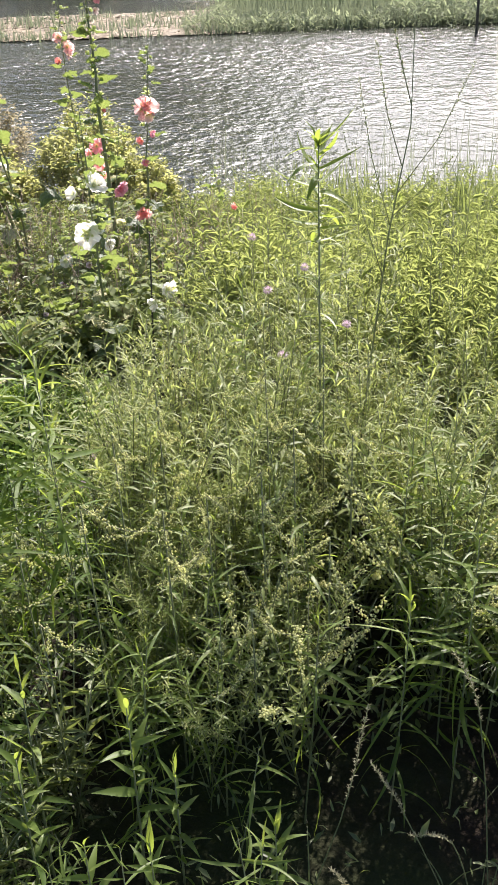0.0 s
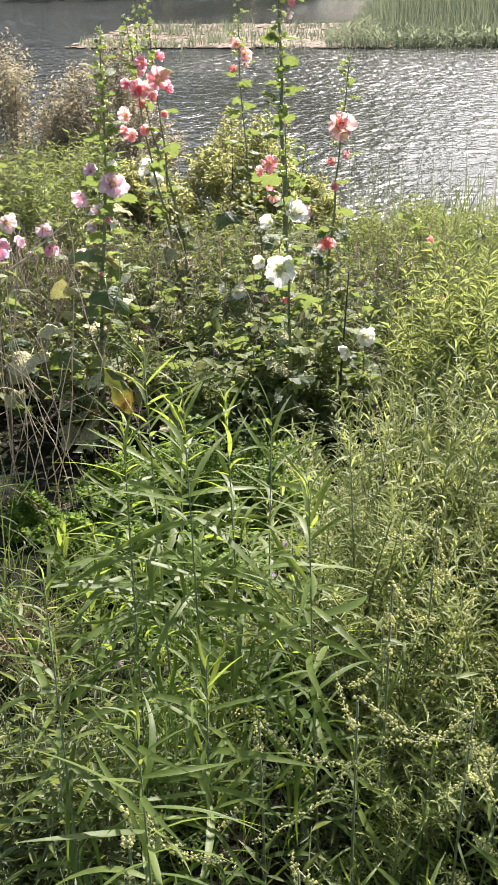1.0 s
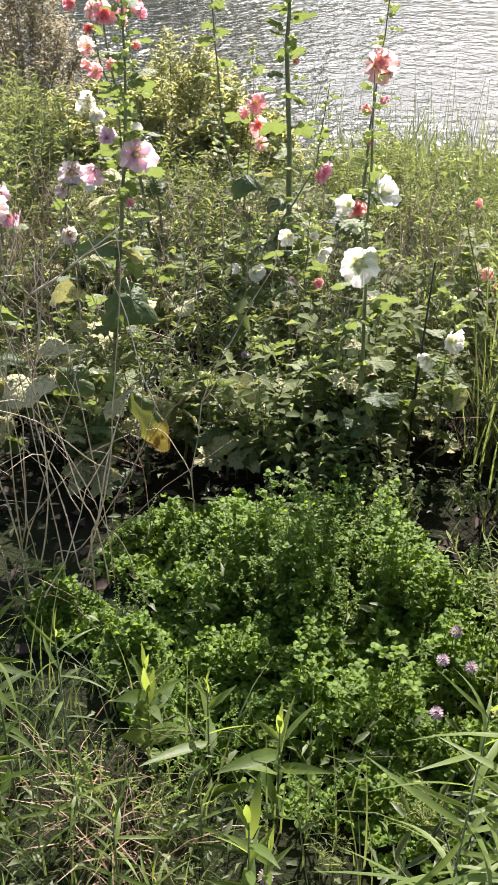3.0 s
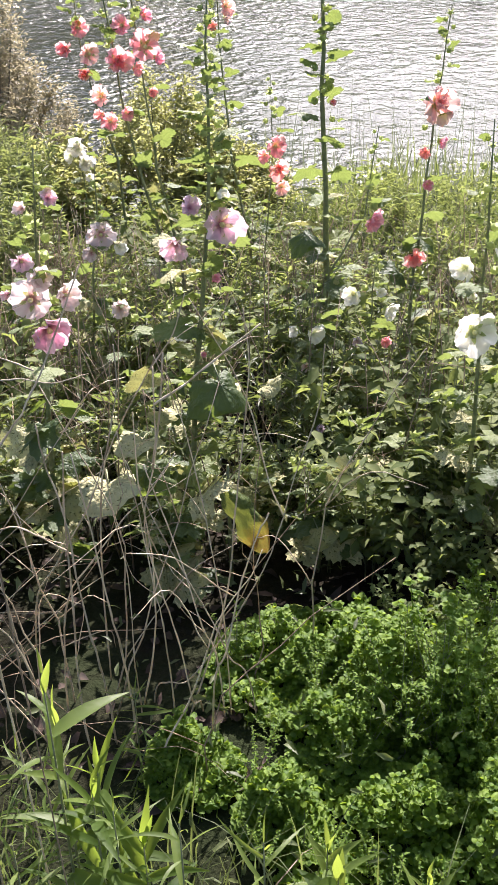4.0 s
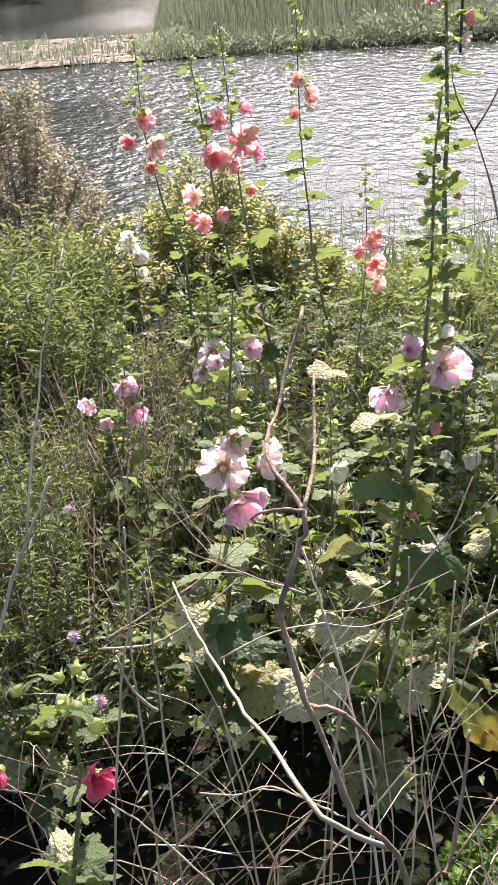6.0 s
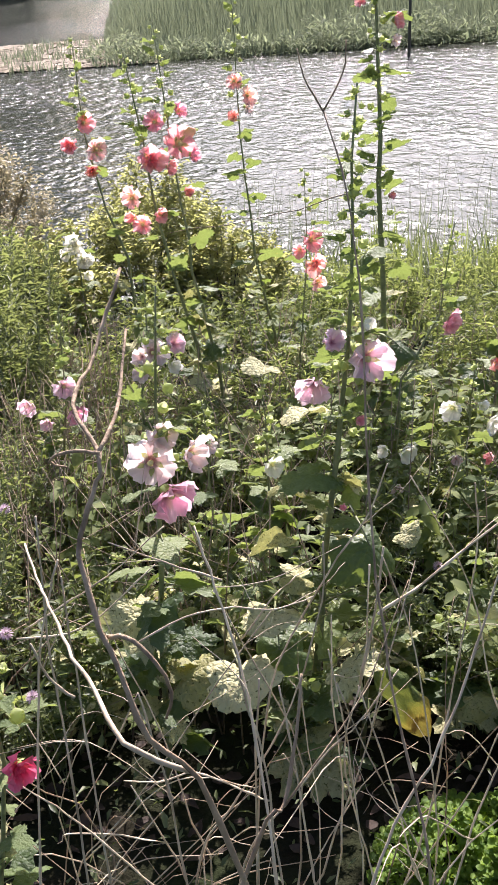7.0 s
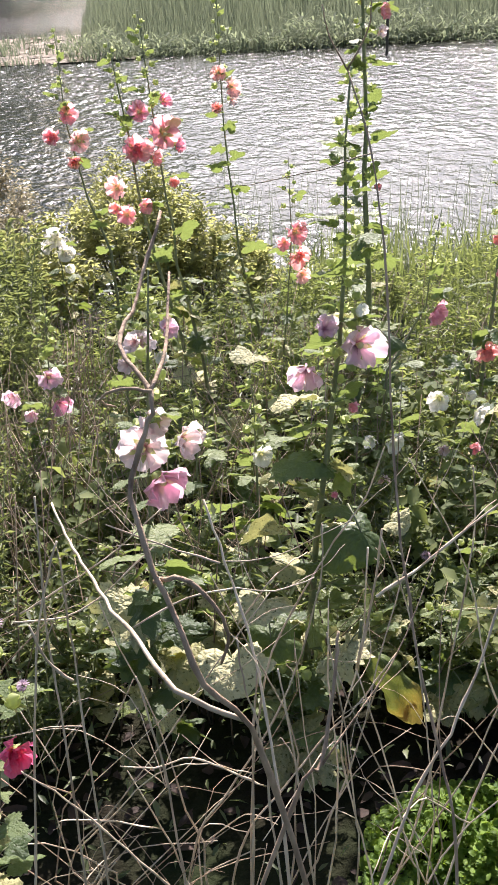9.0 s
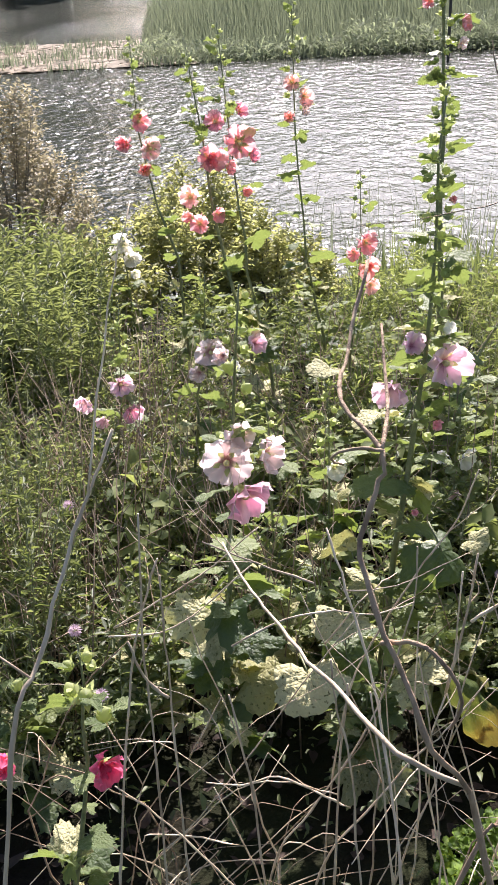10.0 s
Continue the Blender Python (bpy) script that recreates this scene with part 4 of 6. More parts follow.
        hollyhock("young hollyhock without flowers, large crinkled leaves", [b, (x + r.uniform(-0.04, 0.04), y, b[2] + h * 0.5), (x + r.uniform(-0.07, 0.07), y - 0.03, b[2] + h)], 0.007, (), (0.9, 1.0), 7, 0.3, 1.0, 9, 0.1, 100 + i, budn=3, pale=0.35)
    # the yellowed leaf that hangs over the clover
    plant = tagged(new("hollyhock", None), "drooping hollyhock shoot with one yellowed, browning leaf", "hollyhock", "hollyhocks on the bank")
    b = foot(-1.2, 3.62)
    part("stalk", Geo().add(*tube([b, (-1.2, 3.58, 0.15), (-1.2, 3.54, 0.36)], [0.007, 0.006, 0.004], 6)).mesh("stalk", STEM), plant)
    down = Vector((0.1, -0.05, -0.18)).normalized()
    face = Vector((-0.3, -1.6, 0.9))
    face = (face - down * face.dot(down)).normalized()
    hanging = Matrix.Translation((-1.212, 3.40, 0.365)) @ Matrix((down, face.cross(down), face)).transposed().to_4x4() @ Matrix.Diagonal((0.1, 0.062, 0.09, 1))
    part("leaf", wilted_leaf().mesh("leaf", YELLOW_LEAF), plant, hanging, "large drooping leaf, yellow and brown along its rim")
    part("leaf", LEAF_KINDS["pale"][2], plant, turned((-1.2, 3.54, 0.34), radians(-140), -0.5, 0.065, 0.3))
    g = Geo().add(*tube([foot(-0.36, 3.72), (-0.355, 3.7, 0.25), (-0.335, 3.7, 0.66)], [0.0055, 0.0042, 0.0025], 7))
    tagged(new("dead_stalk", g.mesh("dead_stalk", STEM_DARK)), "blackened dead stalk standing upright", "dead stalk")


# ---- weeds of the bank ----
LANCE_ME = [Geo().add(*lance(1.0, w, d, 0.22, 7, wv)).mesh("leaf", LANCE) for w, d, wv in ((0.054, 0.6, 0.06), (0.064, 1.05, -0.06), (0.048, 1.5, 0.07))]
LANCE_TOP_ME = [Geo().add(*lance(1.0, w, d, 0.22, 7, wv)).mesh("leaf", LANCE_TOP) for w, d, wv in ((0.068, 0.35, 0.05), (0.078, 0.9, -0.06))]
WIDE_ME = [Geo().add(*lance(1.0, w, d, 0.3, 8, wv, 1.2)).mesh("leaf", m) for w, d, wv, m in ((0.36, 0.35, 0.03, LANCE_TOP), (0.42, 0.8, -0.04, LANCE), (0.32, -0.2, 0.0, LANCE_TOP))]
MID_ME = [Geo().add(*lance(1.0, w, d, 0.4, 8, wv)).mesh("leaf", LANCE) for w, d, wv in ((0.13, 0.3, 0.04), (0.16, 0.8, -0.05), (0.14, 0.1, 0.03))]
CROWN_ME = [Geo().add(*lance(1.0, w, d, 0.45, 8, wv)).mesh("leaf", LANCE_TOP) for w, d, wv in ((0.17, 0.25, 0.05), (0.2, 0.9, -0.05), (0.17, -0.55, 0.06))]
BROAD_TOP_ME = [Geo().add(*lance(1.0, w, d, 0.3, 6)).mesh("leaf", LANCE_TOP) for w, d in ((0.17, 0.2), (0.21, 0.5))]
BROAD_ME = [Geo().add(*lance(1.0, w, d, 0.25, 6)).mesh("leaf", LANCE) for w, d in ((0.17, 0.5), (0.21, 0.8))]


def lance_weed(x, y, top, leaves=34, length=0.12, seed=1, broad=False, lean=(0, 0), thick=0.0024, label="leafy weed with long narrow bright green leaves", tuft=0.0, made=None):
    """An unbranched weed: a straight stem with narrow leaves all round, a tuft of young ones on top."""
    r = random.Random(seed)
    x, y = by_the_way(x, y)
    b = foot(x - lean[0], y - lean[1])
    h = top - b[2]
    pts = [b, (x - lean[0] * 0.4, y - lean[1] * 0.4, b[2] + h * 0.5), (x, y, top)]
    plant = tagged(new("leafy_weed", Geo().add(*tube(pts, [thick, thick * 0.8, thick * 0.35], 6)).mesh("leafy_weed", STEM)), label, "weed", "leafy weeds of the bank")
    for i in range(leaves):
        s = 0.2 + 0.8 * (i / (leaves - 1)) ** 0.72
        p = along(pts, b[2] + h * s)
        near_top = max(0, (s - 0.86) / 0.14)
        el = (0.1 if broad else -0.25) + 0.75 * s + 0.75 * near_top + r.uniform(-0.15, 0.15)
        size = length * (0.55 + 0.55 * math.sin(math.pi * min(1, s * 0.85))) * (1 - (0.45 - tuft) * near_top) * r.uniform(0.55, 1.2)
        # height on the stem picks the sunlit or the shaded leaf colour
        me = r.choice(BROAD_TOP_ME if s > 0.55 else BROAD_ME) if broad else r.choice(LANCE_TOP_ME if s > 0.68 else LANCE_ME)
        if made:
            me = r.choice(made)
        part("leaf", me, plant, turned(p, i * 2.4 + r.uniform(-0.6, 0.6), el + r.uniform(-0.25, 0.25), size, r.uniform(-0.8, 0.8)))
    return plant


def build_lance_weeds():
    r = random.Random(41)
    known = [(-0.64, 1.69, 1.22), (-0.57, 1.60, 1.2), (-0.71, 1.38, 1.04), (-0.56, 1.19, 1.02), (-0.52, 1.4, 0.9), (-0.46, 1.72, 1.12), (-0.7, 1.78, 1.05), (-0.4, 1.55, 1.1), (-0.6, 1.72, 1.1), (-0.66, 1.62, 1.12), (-0.52, 1.66, 1.15)]
    for i, (x, y, z) in enumerate(known):
        lance_weed(x, y, z, 66, 0.155, 200 + i, lean=(r.uniform(-0.05, 0.05), r.uniform(-0.08, 0.02)))
    n = 0
    while n < 25:
        x, y = r.uniform(-0.85, 0.2), r.uniform(1.1, 1.95)
        if x < -0.55 and y > 1.75 or x > -0.1 and y < 1.4:
            continue
        lance_weed(x, y, r.uniform(0.4, 0.5) + 0.35 * max(0, y - 1.2), 30, 0.115, 240 + n, lean=(r.uniform(-0.08, 0.08), r.uniform(-0.08, 0.08)))
        n += 1
    for i in range(9):
        x, y = r.uniform(-1.45, -0.75), r.uniform(1.45, 2.15)
        lance_weed(x, y, r.uniform(0.18, 0.36), 13, 0.1, 420 + i, broad=i % 3 == 0, lean=(r.uniform(-0.06, 0.06), r.uniform(-0.05, 0.05)), thick=0.002, label="low weed with narrow pointed leaves")
    for i in range(12):
        lance_weed(r.uniform(-0.75, 0.0), r.uniform(0.95, 1.35), r.uniform(0.2, 0.4), 18, 0.1, 280 + i, lean=(r.uniform(-0.08, 0.08), r.uniform(-0.05, 0.05)))
    for i, (x, y, z) in enumerate([(0.36, 1.7, 0.74), (0.45, 1.65, 0.68), (0.52, 1.75, 0.76), (0.42, 1.8, 0.8), (0.58, 1.6, 0.62), (0.31, 1.42, 0.6), (0.46, 1.48, 0.74)]):
        lance_weed(x, y, z, 40, 0.155, 360 + i, lean=(r.uniform(-0.06, 0.06), r.uniform(-0.06, 0.06)))
    # upright broad-leaved shoots beside the way
    for i, (x, y, z, size) in enumerate([(-0.43, 1.75, 0.86, 0.11), (-0.25, 1.2, 0.55, 0.11), (-0.32, 1.04, 0.4, 0.1), (-0.22, 1.08, 0.35, 0.1), (-0.42, 1.19, 0.65, 0.11), (-0.42, 1.09, 0.55, 0.1), (0.0, 1.15, 0.3, 0.1), (-0.18, 1.21, 0.4, 0.08), (-0.62, 1.2, 0.6, 0.085)]):
        lance_weed(x, y, z, 19, size * 0.72, 290 + i, broad=True, thick=0.003, tuft=0.5, label="young weed shoot with broad upright leaves")
    # small ones at the foot of the bank's top edge
    for i, (x, y, z, big) in enumerate([(-1.1, 2.55, 0.26, 1), (-0.97, 2.42, 0.36, 1), (-0.84, 2.38, 0.3, 1), (-1.36, 2.2, 0.42, 0), (-1.28, 2.05, 0.3, 0), (-1.2, 2.3, 0.25, 0), (-1.51, 2.5, 0.74, 2), (-1.43, 2.46, 0.5, 0), (-1.33, 2.36, 0.6, 0), (-1.22, 2.36, 0.55, 0), (-1.58, 2.45, 0.45, 0), (-1.4, 2.3, 0.42, 0), (-1.56, 2.62, 0.4, 0), (-1.05, 2.12, 0.25, 0), (-1.64, 2.75, 0.3, 0), (-1.9, 2.9, 0.3, 1), (-1.12, 2.2, 0.3, 0), (-1.3, 1.9, 0.35, 0), (-1.42, 2.05, 0.3, 0), (-1.5, 2.2, 0.36, 0), (-0.98, 2.28, 0.22, 0)]):
        lance_weed(x, y, z, 12 if big else 20, 0.125 if big else 0.12, 300 + i, broad=bool(big), thick=0.003, label="young weed rosette with broad pointed leaves" if big else "low weed with narrow pointed leaves")
    for i, (x, y, z, size, n) in enumerate([(-0.9, 2.12, 0.4, 0.105, 14), (-1.16, 1.86, 0.42, 0.085, 13), (-1.51, 2.54, 0.62, 0.1, 12)]):
        lance_weed(x, y, z, n, size, 390 + i, broad=True, thick=0.0032, tuft=0.45, label="young weed shoot with broad pointed leaves")
    lance_weed(-1.09, 2.5, 0.25, 15, 0.085, 400, broad=True, thick=0.004, tuft=0.5, made=WIDE_ME, label="bright young plant with a rosette of broad toothed leaves")
    for i, (x, y, z) in enumerate([(-1.47, 2.6, 0.42), (-1.39, 2.45, 0.44), (-1.46, 2.48, 0.52), (-1.42, 2.36, 0.4), (-1.36, 2.32, 0.32)]):
        lance_weed(x, y, z, 20, 0.135, 405 + i, broad=True, thick=0.003, tuft=0.3, made=MID_ME, label="upright weed with long dark green pointed leaves")
    for i in range(9):
        lance_weed(r.uniform(-1.85, -1.4), r.uniform(2.5, 3.0), r.uniform(0.14, 0.3), 16, 0.085, 370 + i, lean=(r.uniform(-0.06, 0.06), r.uniform(-0.06, 0.06)), thick=0.0022, label="low weed with narrow pointed leaves")
    # the lone tall weed before the water
    tall = lance_weed(0.215, 2.15, 1.36, 74, 0.1, 330, thick=0.0045, tuft=0.5, label="single tall weed with a drooping leafy crown")
    top = Vector(by_the_way(0.215, 2.15) + (1.36,))
    for i in range(30):
        s = i / 30
        if i < 8:
            part("leaf", CROWN_ME[1], tall, turned(top - Vector((0, 0, 0.05 * s)), i * 2.4, r.uniform(0.95, 1.3), r.uniform(0.055, 0.075)))
        else:
            part("leaf", CROWN_ME[2 if i % 3 else 1], tall, turned(top - Vector((0, 0, 0.34 * (s - 0.24))), i * 2.4, 0.62 - 0.75 * s + r.uniform(-0.15, 0.15), r.uniform(0.09, 0.135) * (1.15 - 0.35 * s), r.uniform(-0.5, 0.5)))
    lance_weed(0.02, 2.3, 0.95, 40, 0.11, 331)
    for i in range(12):
        lance_weed(r.uniform(0.5, 1.3), r.uniform(1.6, 3.2), r.uniform(0.5, 0.8), 28, 0.11, 340 + i)


BEAD = ([(1, 0, 0), (0, 1, 0), (-1, 0, 0), (0, -1, 0), (0, 0, 1.2), (0, 0, -1)], [(0, 1, 4), (1, 2, 4), (2, 3, 4), (3, 0, 4), (1, 0, 5), (2, 1, 5), (3, 2, 5), (0, 3, 5)])


def fine_weed_kind(seed, height, branches, leaves, leaf_len, mat, width=0.16, spread=0.28, spikes=0, start=0.3, fine=False, seeds=0, rise=(0.1, 1.15)):
    """A bushy weed: thin branches set with many small narrow leaves, some ending in a spike of tiny blossoms.
    Returns its stems, main one first, and all its foliage."""
    r, stems, g = random.Random(seed), [], Geo()
    kinds = [lance(1, width, d, 0.3, 2) if fine else sliver(1, width * 1.1, d, 0.35) for d in (0.2, 0.5, 0.9)]
    for k in range(branches):
        az = 2.4 * k + r.uniform(-0.4, 0.4)
        z0 = 0.0 if k == 0 else height * r.uniform(0.08, 0.5)
        reach = 0.02 if k == 0 else spread * r.uniform(0.4, 1.0)
        z1 = height if k == 0 else height * r.uniform(0.65, 1.0)
        a = np.array((0.0, 0.0, z0))
        b = np.array((reach * math.cos(az) * 0.55, reach * math.sin(az) * 0.55, z0 + (z1 - z0) * 0.55))
        c = np.array((reach * math.cos(az), reach * math.sin(az), z1 - (0.12 * reach if k else 0)))
        stems.append(Geo().add(*tube([a, b, c], [0.0026, 0.0018, 0.0008], 4), 0))
        spiked = k >= branches - spikes
        for i in range(leaves):
            s = start + (1 - start) * (i + r.random()) / leaves
            if spiked and s > 0.55:
                continue
            p = a + (b - a) * s / 0.55 if s < 0.55 else b + (c - b) * (s - 0.55) / 0.45
            v, f = r.choice(kinds)
            g.add(moved(v, turned(p, i * 2.4 + r.uniform(-0.5, 0.5), r.uniform(*rise), leaf_len * r.uniform(0.55, 1.2), r.uniform(-0.5, 0.5))), f, 0)
        for i in range(seeds):
            p = b + (c - b) * r.random() + np.array([r.gauss(0, 0.006) for _ in range(3)])
            g.add(np.array(BEAD[0]) * r.uniform(0.0018, 0.0034) + p, BEAD[1], 1)
        if spiked:
            d = c - b
            for i in range(90):
                s = 0.1 + 1.1 * i / 90
                p = b + d * s + np.array([r.gauss(0, 0.005) for _ in range(3)]) - np.array((0, 0, 0.03 * s * s))
                g.add(np.array(BEAD[0]) * r.uniform(0.002, 0.0042) + p, BEAD[1], 1)
    return stems, g, mat


JOINED = {}


def scatter(name, label, category, group, kinds, spots, r, low=0.85, high=1.15, lean=0.12, things=0):
    """Weeds at the given spots: the first few as things with their branches, the others into one joined mass."""
    meshes = [([s.mesh("branch", STEM) for s in stems], g.mesh("foliage", mat, CREAM)) for stems, g, mat in kinds] if things else []
    for n, (x, y) in enumerate(spots):
        k = r.randrange(len(kinds))
        m = upright(foot(*by_the_way(x, y)), r.uniform(0, 6.28), r.uniform(low, high), r.uniform(-lean, lean))
        if n < things:
            stems, leaves = meshes[k]
            t = tagged(new(name, stems[0]), label, category, group)
            t.matrix_basis = m
            for me in stems[1:]:
                part("branch", me, t)
            tagged(part("foliage", leaves, t), kind="stuff")
        else:
            stems, g, mat = kinds[k]
            mass = JOINED.setdefault(mat.name, (mat, Geo()))[1]
            mass.add(moved(np.concatenate(g.v), m), g.f, 0)
            mass.m[-len(g.m):] = g.m
            for s in stems:
                mass.add(moved(np.concatenate(s.v), m), s.f, 2)


def join_weeds():
    words = {"fine_leaf": "mass of fine yellow-green weeds on the bank", "undergrowth_leaf": "mass of low weeds between the hollyhocks, dark leaves filling shaded gaps", "stand_leaf": "dense stand of tall green weeds by the shrubs", "herb_leaf": "leafy green herbs between the hollyhock stalks", "clover_leaf": "bright small-leaved herbs growing through the clover"}
    for key, (mat, g) in JOINED.items():
        tagged(new("weed_mass", g.mesh("weed_mass", mat, CREAM, STEM)), words[key], "weeds", kind="stuff")


def spread_spots(r, n, x0, x1, y0, y1, keep=lambda x, y: True):
    out, tries = [], 0
    while len(out) < n and tries < n * 40:
        tries += 1
        x, y = r.uniform(x0, x1), r.uniform(y0, y1)
        if keep(x, y):
            out.append((x, y))
    return out


def racemes(r):
    """Straggling weeds beside the way whose long bowed spikes are set with cream blossoms."""
    tips = [(-0.60, 1.25, 0.80, 0.12), (-0.58, 1.28, 0.76, 0.08), (-0.46, 1.45, 0.76, 0.12), (-0.33, 1.45, 0.82, 0.15), (-0.18, 1.46, 0.80, -0.1), (-0.1, 1.6, 0.74, 0.12), (0.02, 1.62, 0.78, -0.12),
            (0.1, 1.7, 0.84, 0.1), (-0.28, 1.62, 0.88, 0.06), (0.16, 1.55, 0.66, -0.14), (0.24, 1.75, 0.8, 0.1), (-0.02, 1.4, 0.6, 0.1), (0.05, 1.85, 0.9, -0.08), (0.2, 1.95, 0.92, 0.1), (-0.2, 1.8, 0.9, -0.06), (-0.4, 1.3, 0.66, 0.1)]
    for x, y, z, reach in tips:
        x, y = by_the_way(x, y)
        b = foot(x + r.uniform(-0.08, 0.08), y + 0.1)
        top, mid, end = Vector((x, y, z)), Vector((x + reach * 0.5, y - 0.01, z - 0.055)), Vector((x + reach * 1.25, y - 0.02, z - 0.05))
        plant = tagged(new("blossoming_weed", Geo().add(*tube([b, (x, y + 0.05, (b[2] + z) * 0.5), top], [0.003, 0.0024, 0.0016], 5)).mesh("stem", STEM)), "straggling weed with long bowed cream blossom spikes", "weed", "blossoming weeds")
        for turn in (0.0, 1.9, 4.0):
            spin = Matrix.Translation(top - Vector((0, 0, turn * 0.03))) @ Matrix.Rotation(turn, 4, "Z") @ Matrix.Translation(-top)
            pts = [spin @ (top + (mid - top) * s * 2 if s < 0.5 else mid + (end - mid) * (s * 2 - 1)) for s in (0, 0.2, 0.4, 0.6, 0.8, 1.0)]
            g = Geo().add(*tube(pts, [0.0014, 0.0013, 0.0011, 0.001, 0.0008, 0.0005], 4), 1)
            for i in range(110):
                k, s = divmod(i / 110 * 5, 1)
                p = pts[int(k)].lerp(pts[int(k) + 1], s) + Vector((r.gauss(0, 0.0035), r.gauss(0, 0.0035), r.gauss(0, 0.0035)))
                g.add(np.array(BEAD[0]) * r.uniform(0.0016, 0.0036) * (1.15 - 0.5 * i / 110) + np.array(p), BEAD[1], 0)
            part("blossom_spike", g.mesh("blossom_spike", CREAM, STEM), plant)
        for _ in range(4):
            part("leaf", r.choice(LANCE_ME), plant, turned(along([b, (x, y + 0.05, (b[2] + z) * 0.5), tuple(top)], z * r.uniform(0.3, 0.95)), r.uniform(0, 6.28), r.uniform(-0.1, 0.9), r.uniform(0.05, 0.09)))


def build_fine_weeds():
    r = random.Random(51)
    golden = [fine_weed_kind(500 + i, 0.82, 13, 46, 0.05, FINE, 0.12, 0.24, fine=True, seeds=14, rise=(0.4, 1.25)) for i in range(6)]
    plain = [fine_weed_kind(500 + i, 0.82, 13, 42, 0.055, FINE, 0.09, 0.24, rise=(0.4, 1.3)) for i in range(6)]
    spots = spread_spots(r, 380, -0.5, 2.7, 1.7, 5.0, lambda x, y: x > -0.42 + 0.28 * max(0, y - 2.3) and x < 1.9 + 0.9 * noise.noise(Vector((y * 1.1, 1, 0))) and y > 1.85 + 0.5 * noise.noise(Vector((x * 1.4, 2, 0))))
    spots = [p for p in spots if p[1] < 3.7 + 0.5 * noise.noise(Vector((p[0] * 2, p[1] * 2, 5)))]
    spots.sort(key=lambda p: p[1] + abs(p[0] - 0.2))
    scatter("bushy_weed", "bushy yellow-green weed with fine narrow leaves", "weed", "bushy weeds", golden, spots[:70], r, 0.62, 1.15, things=70)
    scatter("bushy_weed", "", "", "", plain, spots[70:], r, 0.62, 1.15)
    spiky = [fine_weed_kind(520 + i, 0.72, 8, 22, 0.045, FINE, 0.25, 0.3, 5, fine=True) for i in range(5)]
    scatter("blossoming_weed", "straggling weed with spikes of tiny cream blossoms", "weed", "blossoming weeds", spiky,
            spread_spots(r, 70, -0.5, 1.2, 1.45, 2.7, lambda x, y: x > -0.45 + 0.1 * (y - 1.2)), r, 0.7, 1.15, 0.25, things=70)
    scatter("bushy_weed", "", "", "", golden, spread_spots(r, 13, -0.32, 0.2, 1.42, 1.85), r, 0.5, 0.78)
    racemes(r)
    stand = [fine_weed_kind(540 + i, 1.0, 7, 46, 0.06, STAND, 0.15, 0.16, 0, 0.1) for i in range(5)]
    scatter("bushy_weed", "", "", "", stand, spread_spots(r, 120, -3.3, -2.1, 5.6, 7.4, lambda x, y: x < -2.1 - 0.05 * (y - 6)), r, 0.85, 1.1)
    dark = [fine_weed_kind(550 + i, 0.75, 9, 40, 0.036, STAND if i % 2 else UNDER, 0.16, 0.18, 0, 0.1) for i in range(4)]
    scatter("bushy_weed", "", "", "", dark, spread_spots(r, 90, -2.9, -1.95, 3.5, 5.8, lambda x, y: x < -1.95 - 0.06 * (5 - y)), r, 0.7, 1.1)
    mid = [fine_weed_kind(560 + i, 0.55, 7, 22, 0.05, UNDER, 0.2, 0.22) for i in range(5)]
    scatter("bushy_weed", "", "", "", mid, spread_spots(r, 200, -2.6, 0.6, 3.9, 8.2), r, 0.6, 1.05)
    # dark leaves stand in for the shade of the thicket's hollows
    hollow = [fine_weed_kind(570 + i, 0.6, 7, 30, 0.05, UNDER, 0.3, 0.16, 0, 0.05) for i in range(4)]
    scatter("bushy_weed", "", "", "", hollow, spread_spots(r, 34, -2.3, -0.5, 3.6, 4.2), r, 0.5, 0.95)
    light = [fine_weed_kind(580 + i, 0.6, 7, 26, 0.07, FINE, 0.11, 0.2) for i in range(4)]
    scatter("bushy_weed", "", "", "", light, spread_spots(r, 150, -2.3, 2.2, 4.8, 8.8), r, 0.6, 1.0)
    herb = [fine_weed_kind(590 + i, 0.5, 6, 17, 0.055, YOUNG, 0.6, 0.2, 0, 0.25, fine=True, rise=(-0.35, 0.7)) for i in range(5)]
    scatter("bushy_weed", "", "", "", herb, spread_spots(r, 90, -2.1, 0.3, 3.75, 7.4, lambda x, y: y < 5.2 or x < -0.2), r, 0.6, 1.25)
    scatter("bushy_weed", "", "", "", herb, spread_spots(r, 15, -1.0, 0.05, 3.55, 4.3), r, 0.7, 1.2)
    scatter("bushy_weed", "", "", "", herb, spread_spots(r, 5, -0.95, -0.4, 3.4, 3.62), r, 0.5, 0.85)
    scatter("bushy_weed", "", "", "", herb, spread_spots(r, 7, -2.0, -1.6, 4.2, 5.2), r, 0.7, 1.05)
    scatter("bushy_weed", "", "", "", herb, spread_spots(r, 12, -0.85, -0.25, 3.15, 3.5), r, 0.4, 0.6)
    # the same weeds go on, thinner, away from the way
    wide = [fine_weed_kind(600 + i, 0.7, 5, 14, 0.08, FINE, 0.16, 0.3) for i in range(3)]
    scatter("bushy_weed", "", "", "", wide, spread_spots(r, 260, -8, 9, 0.2, 9.8, lambda x, y: (x < -3.0 or x > 1.9) and noise.noise(Vector((x * 0.6, y * 0.6, 3))) > -0.12), r, 0.6, 1.2)
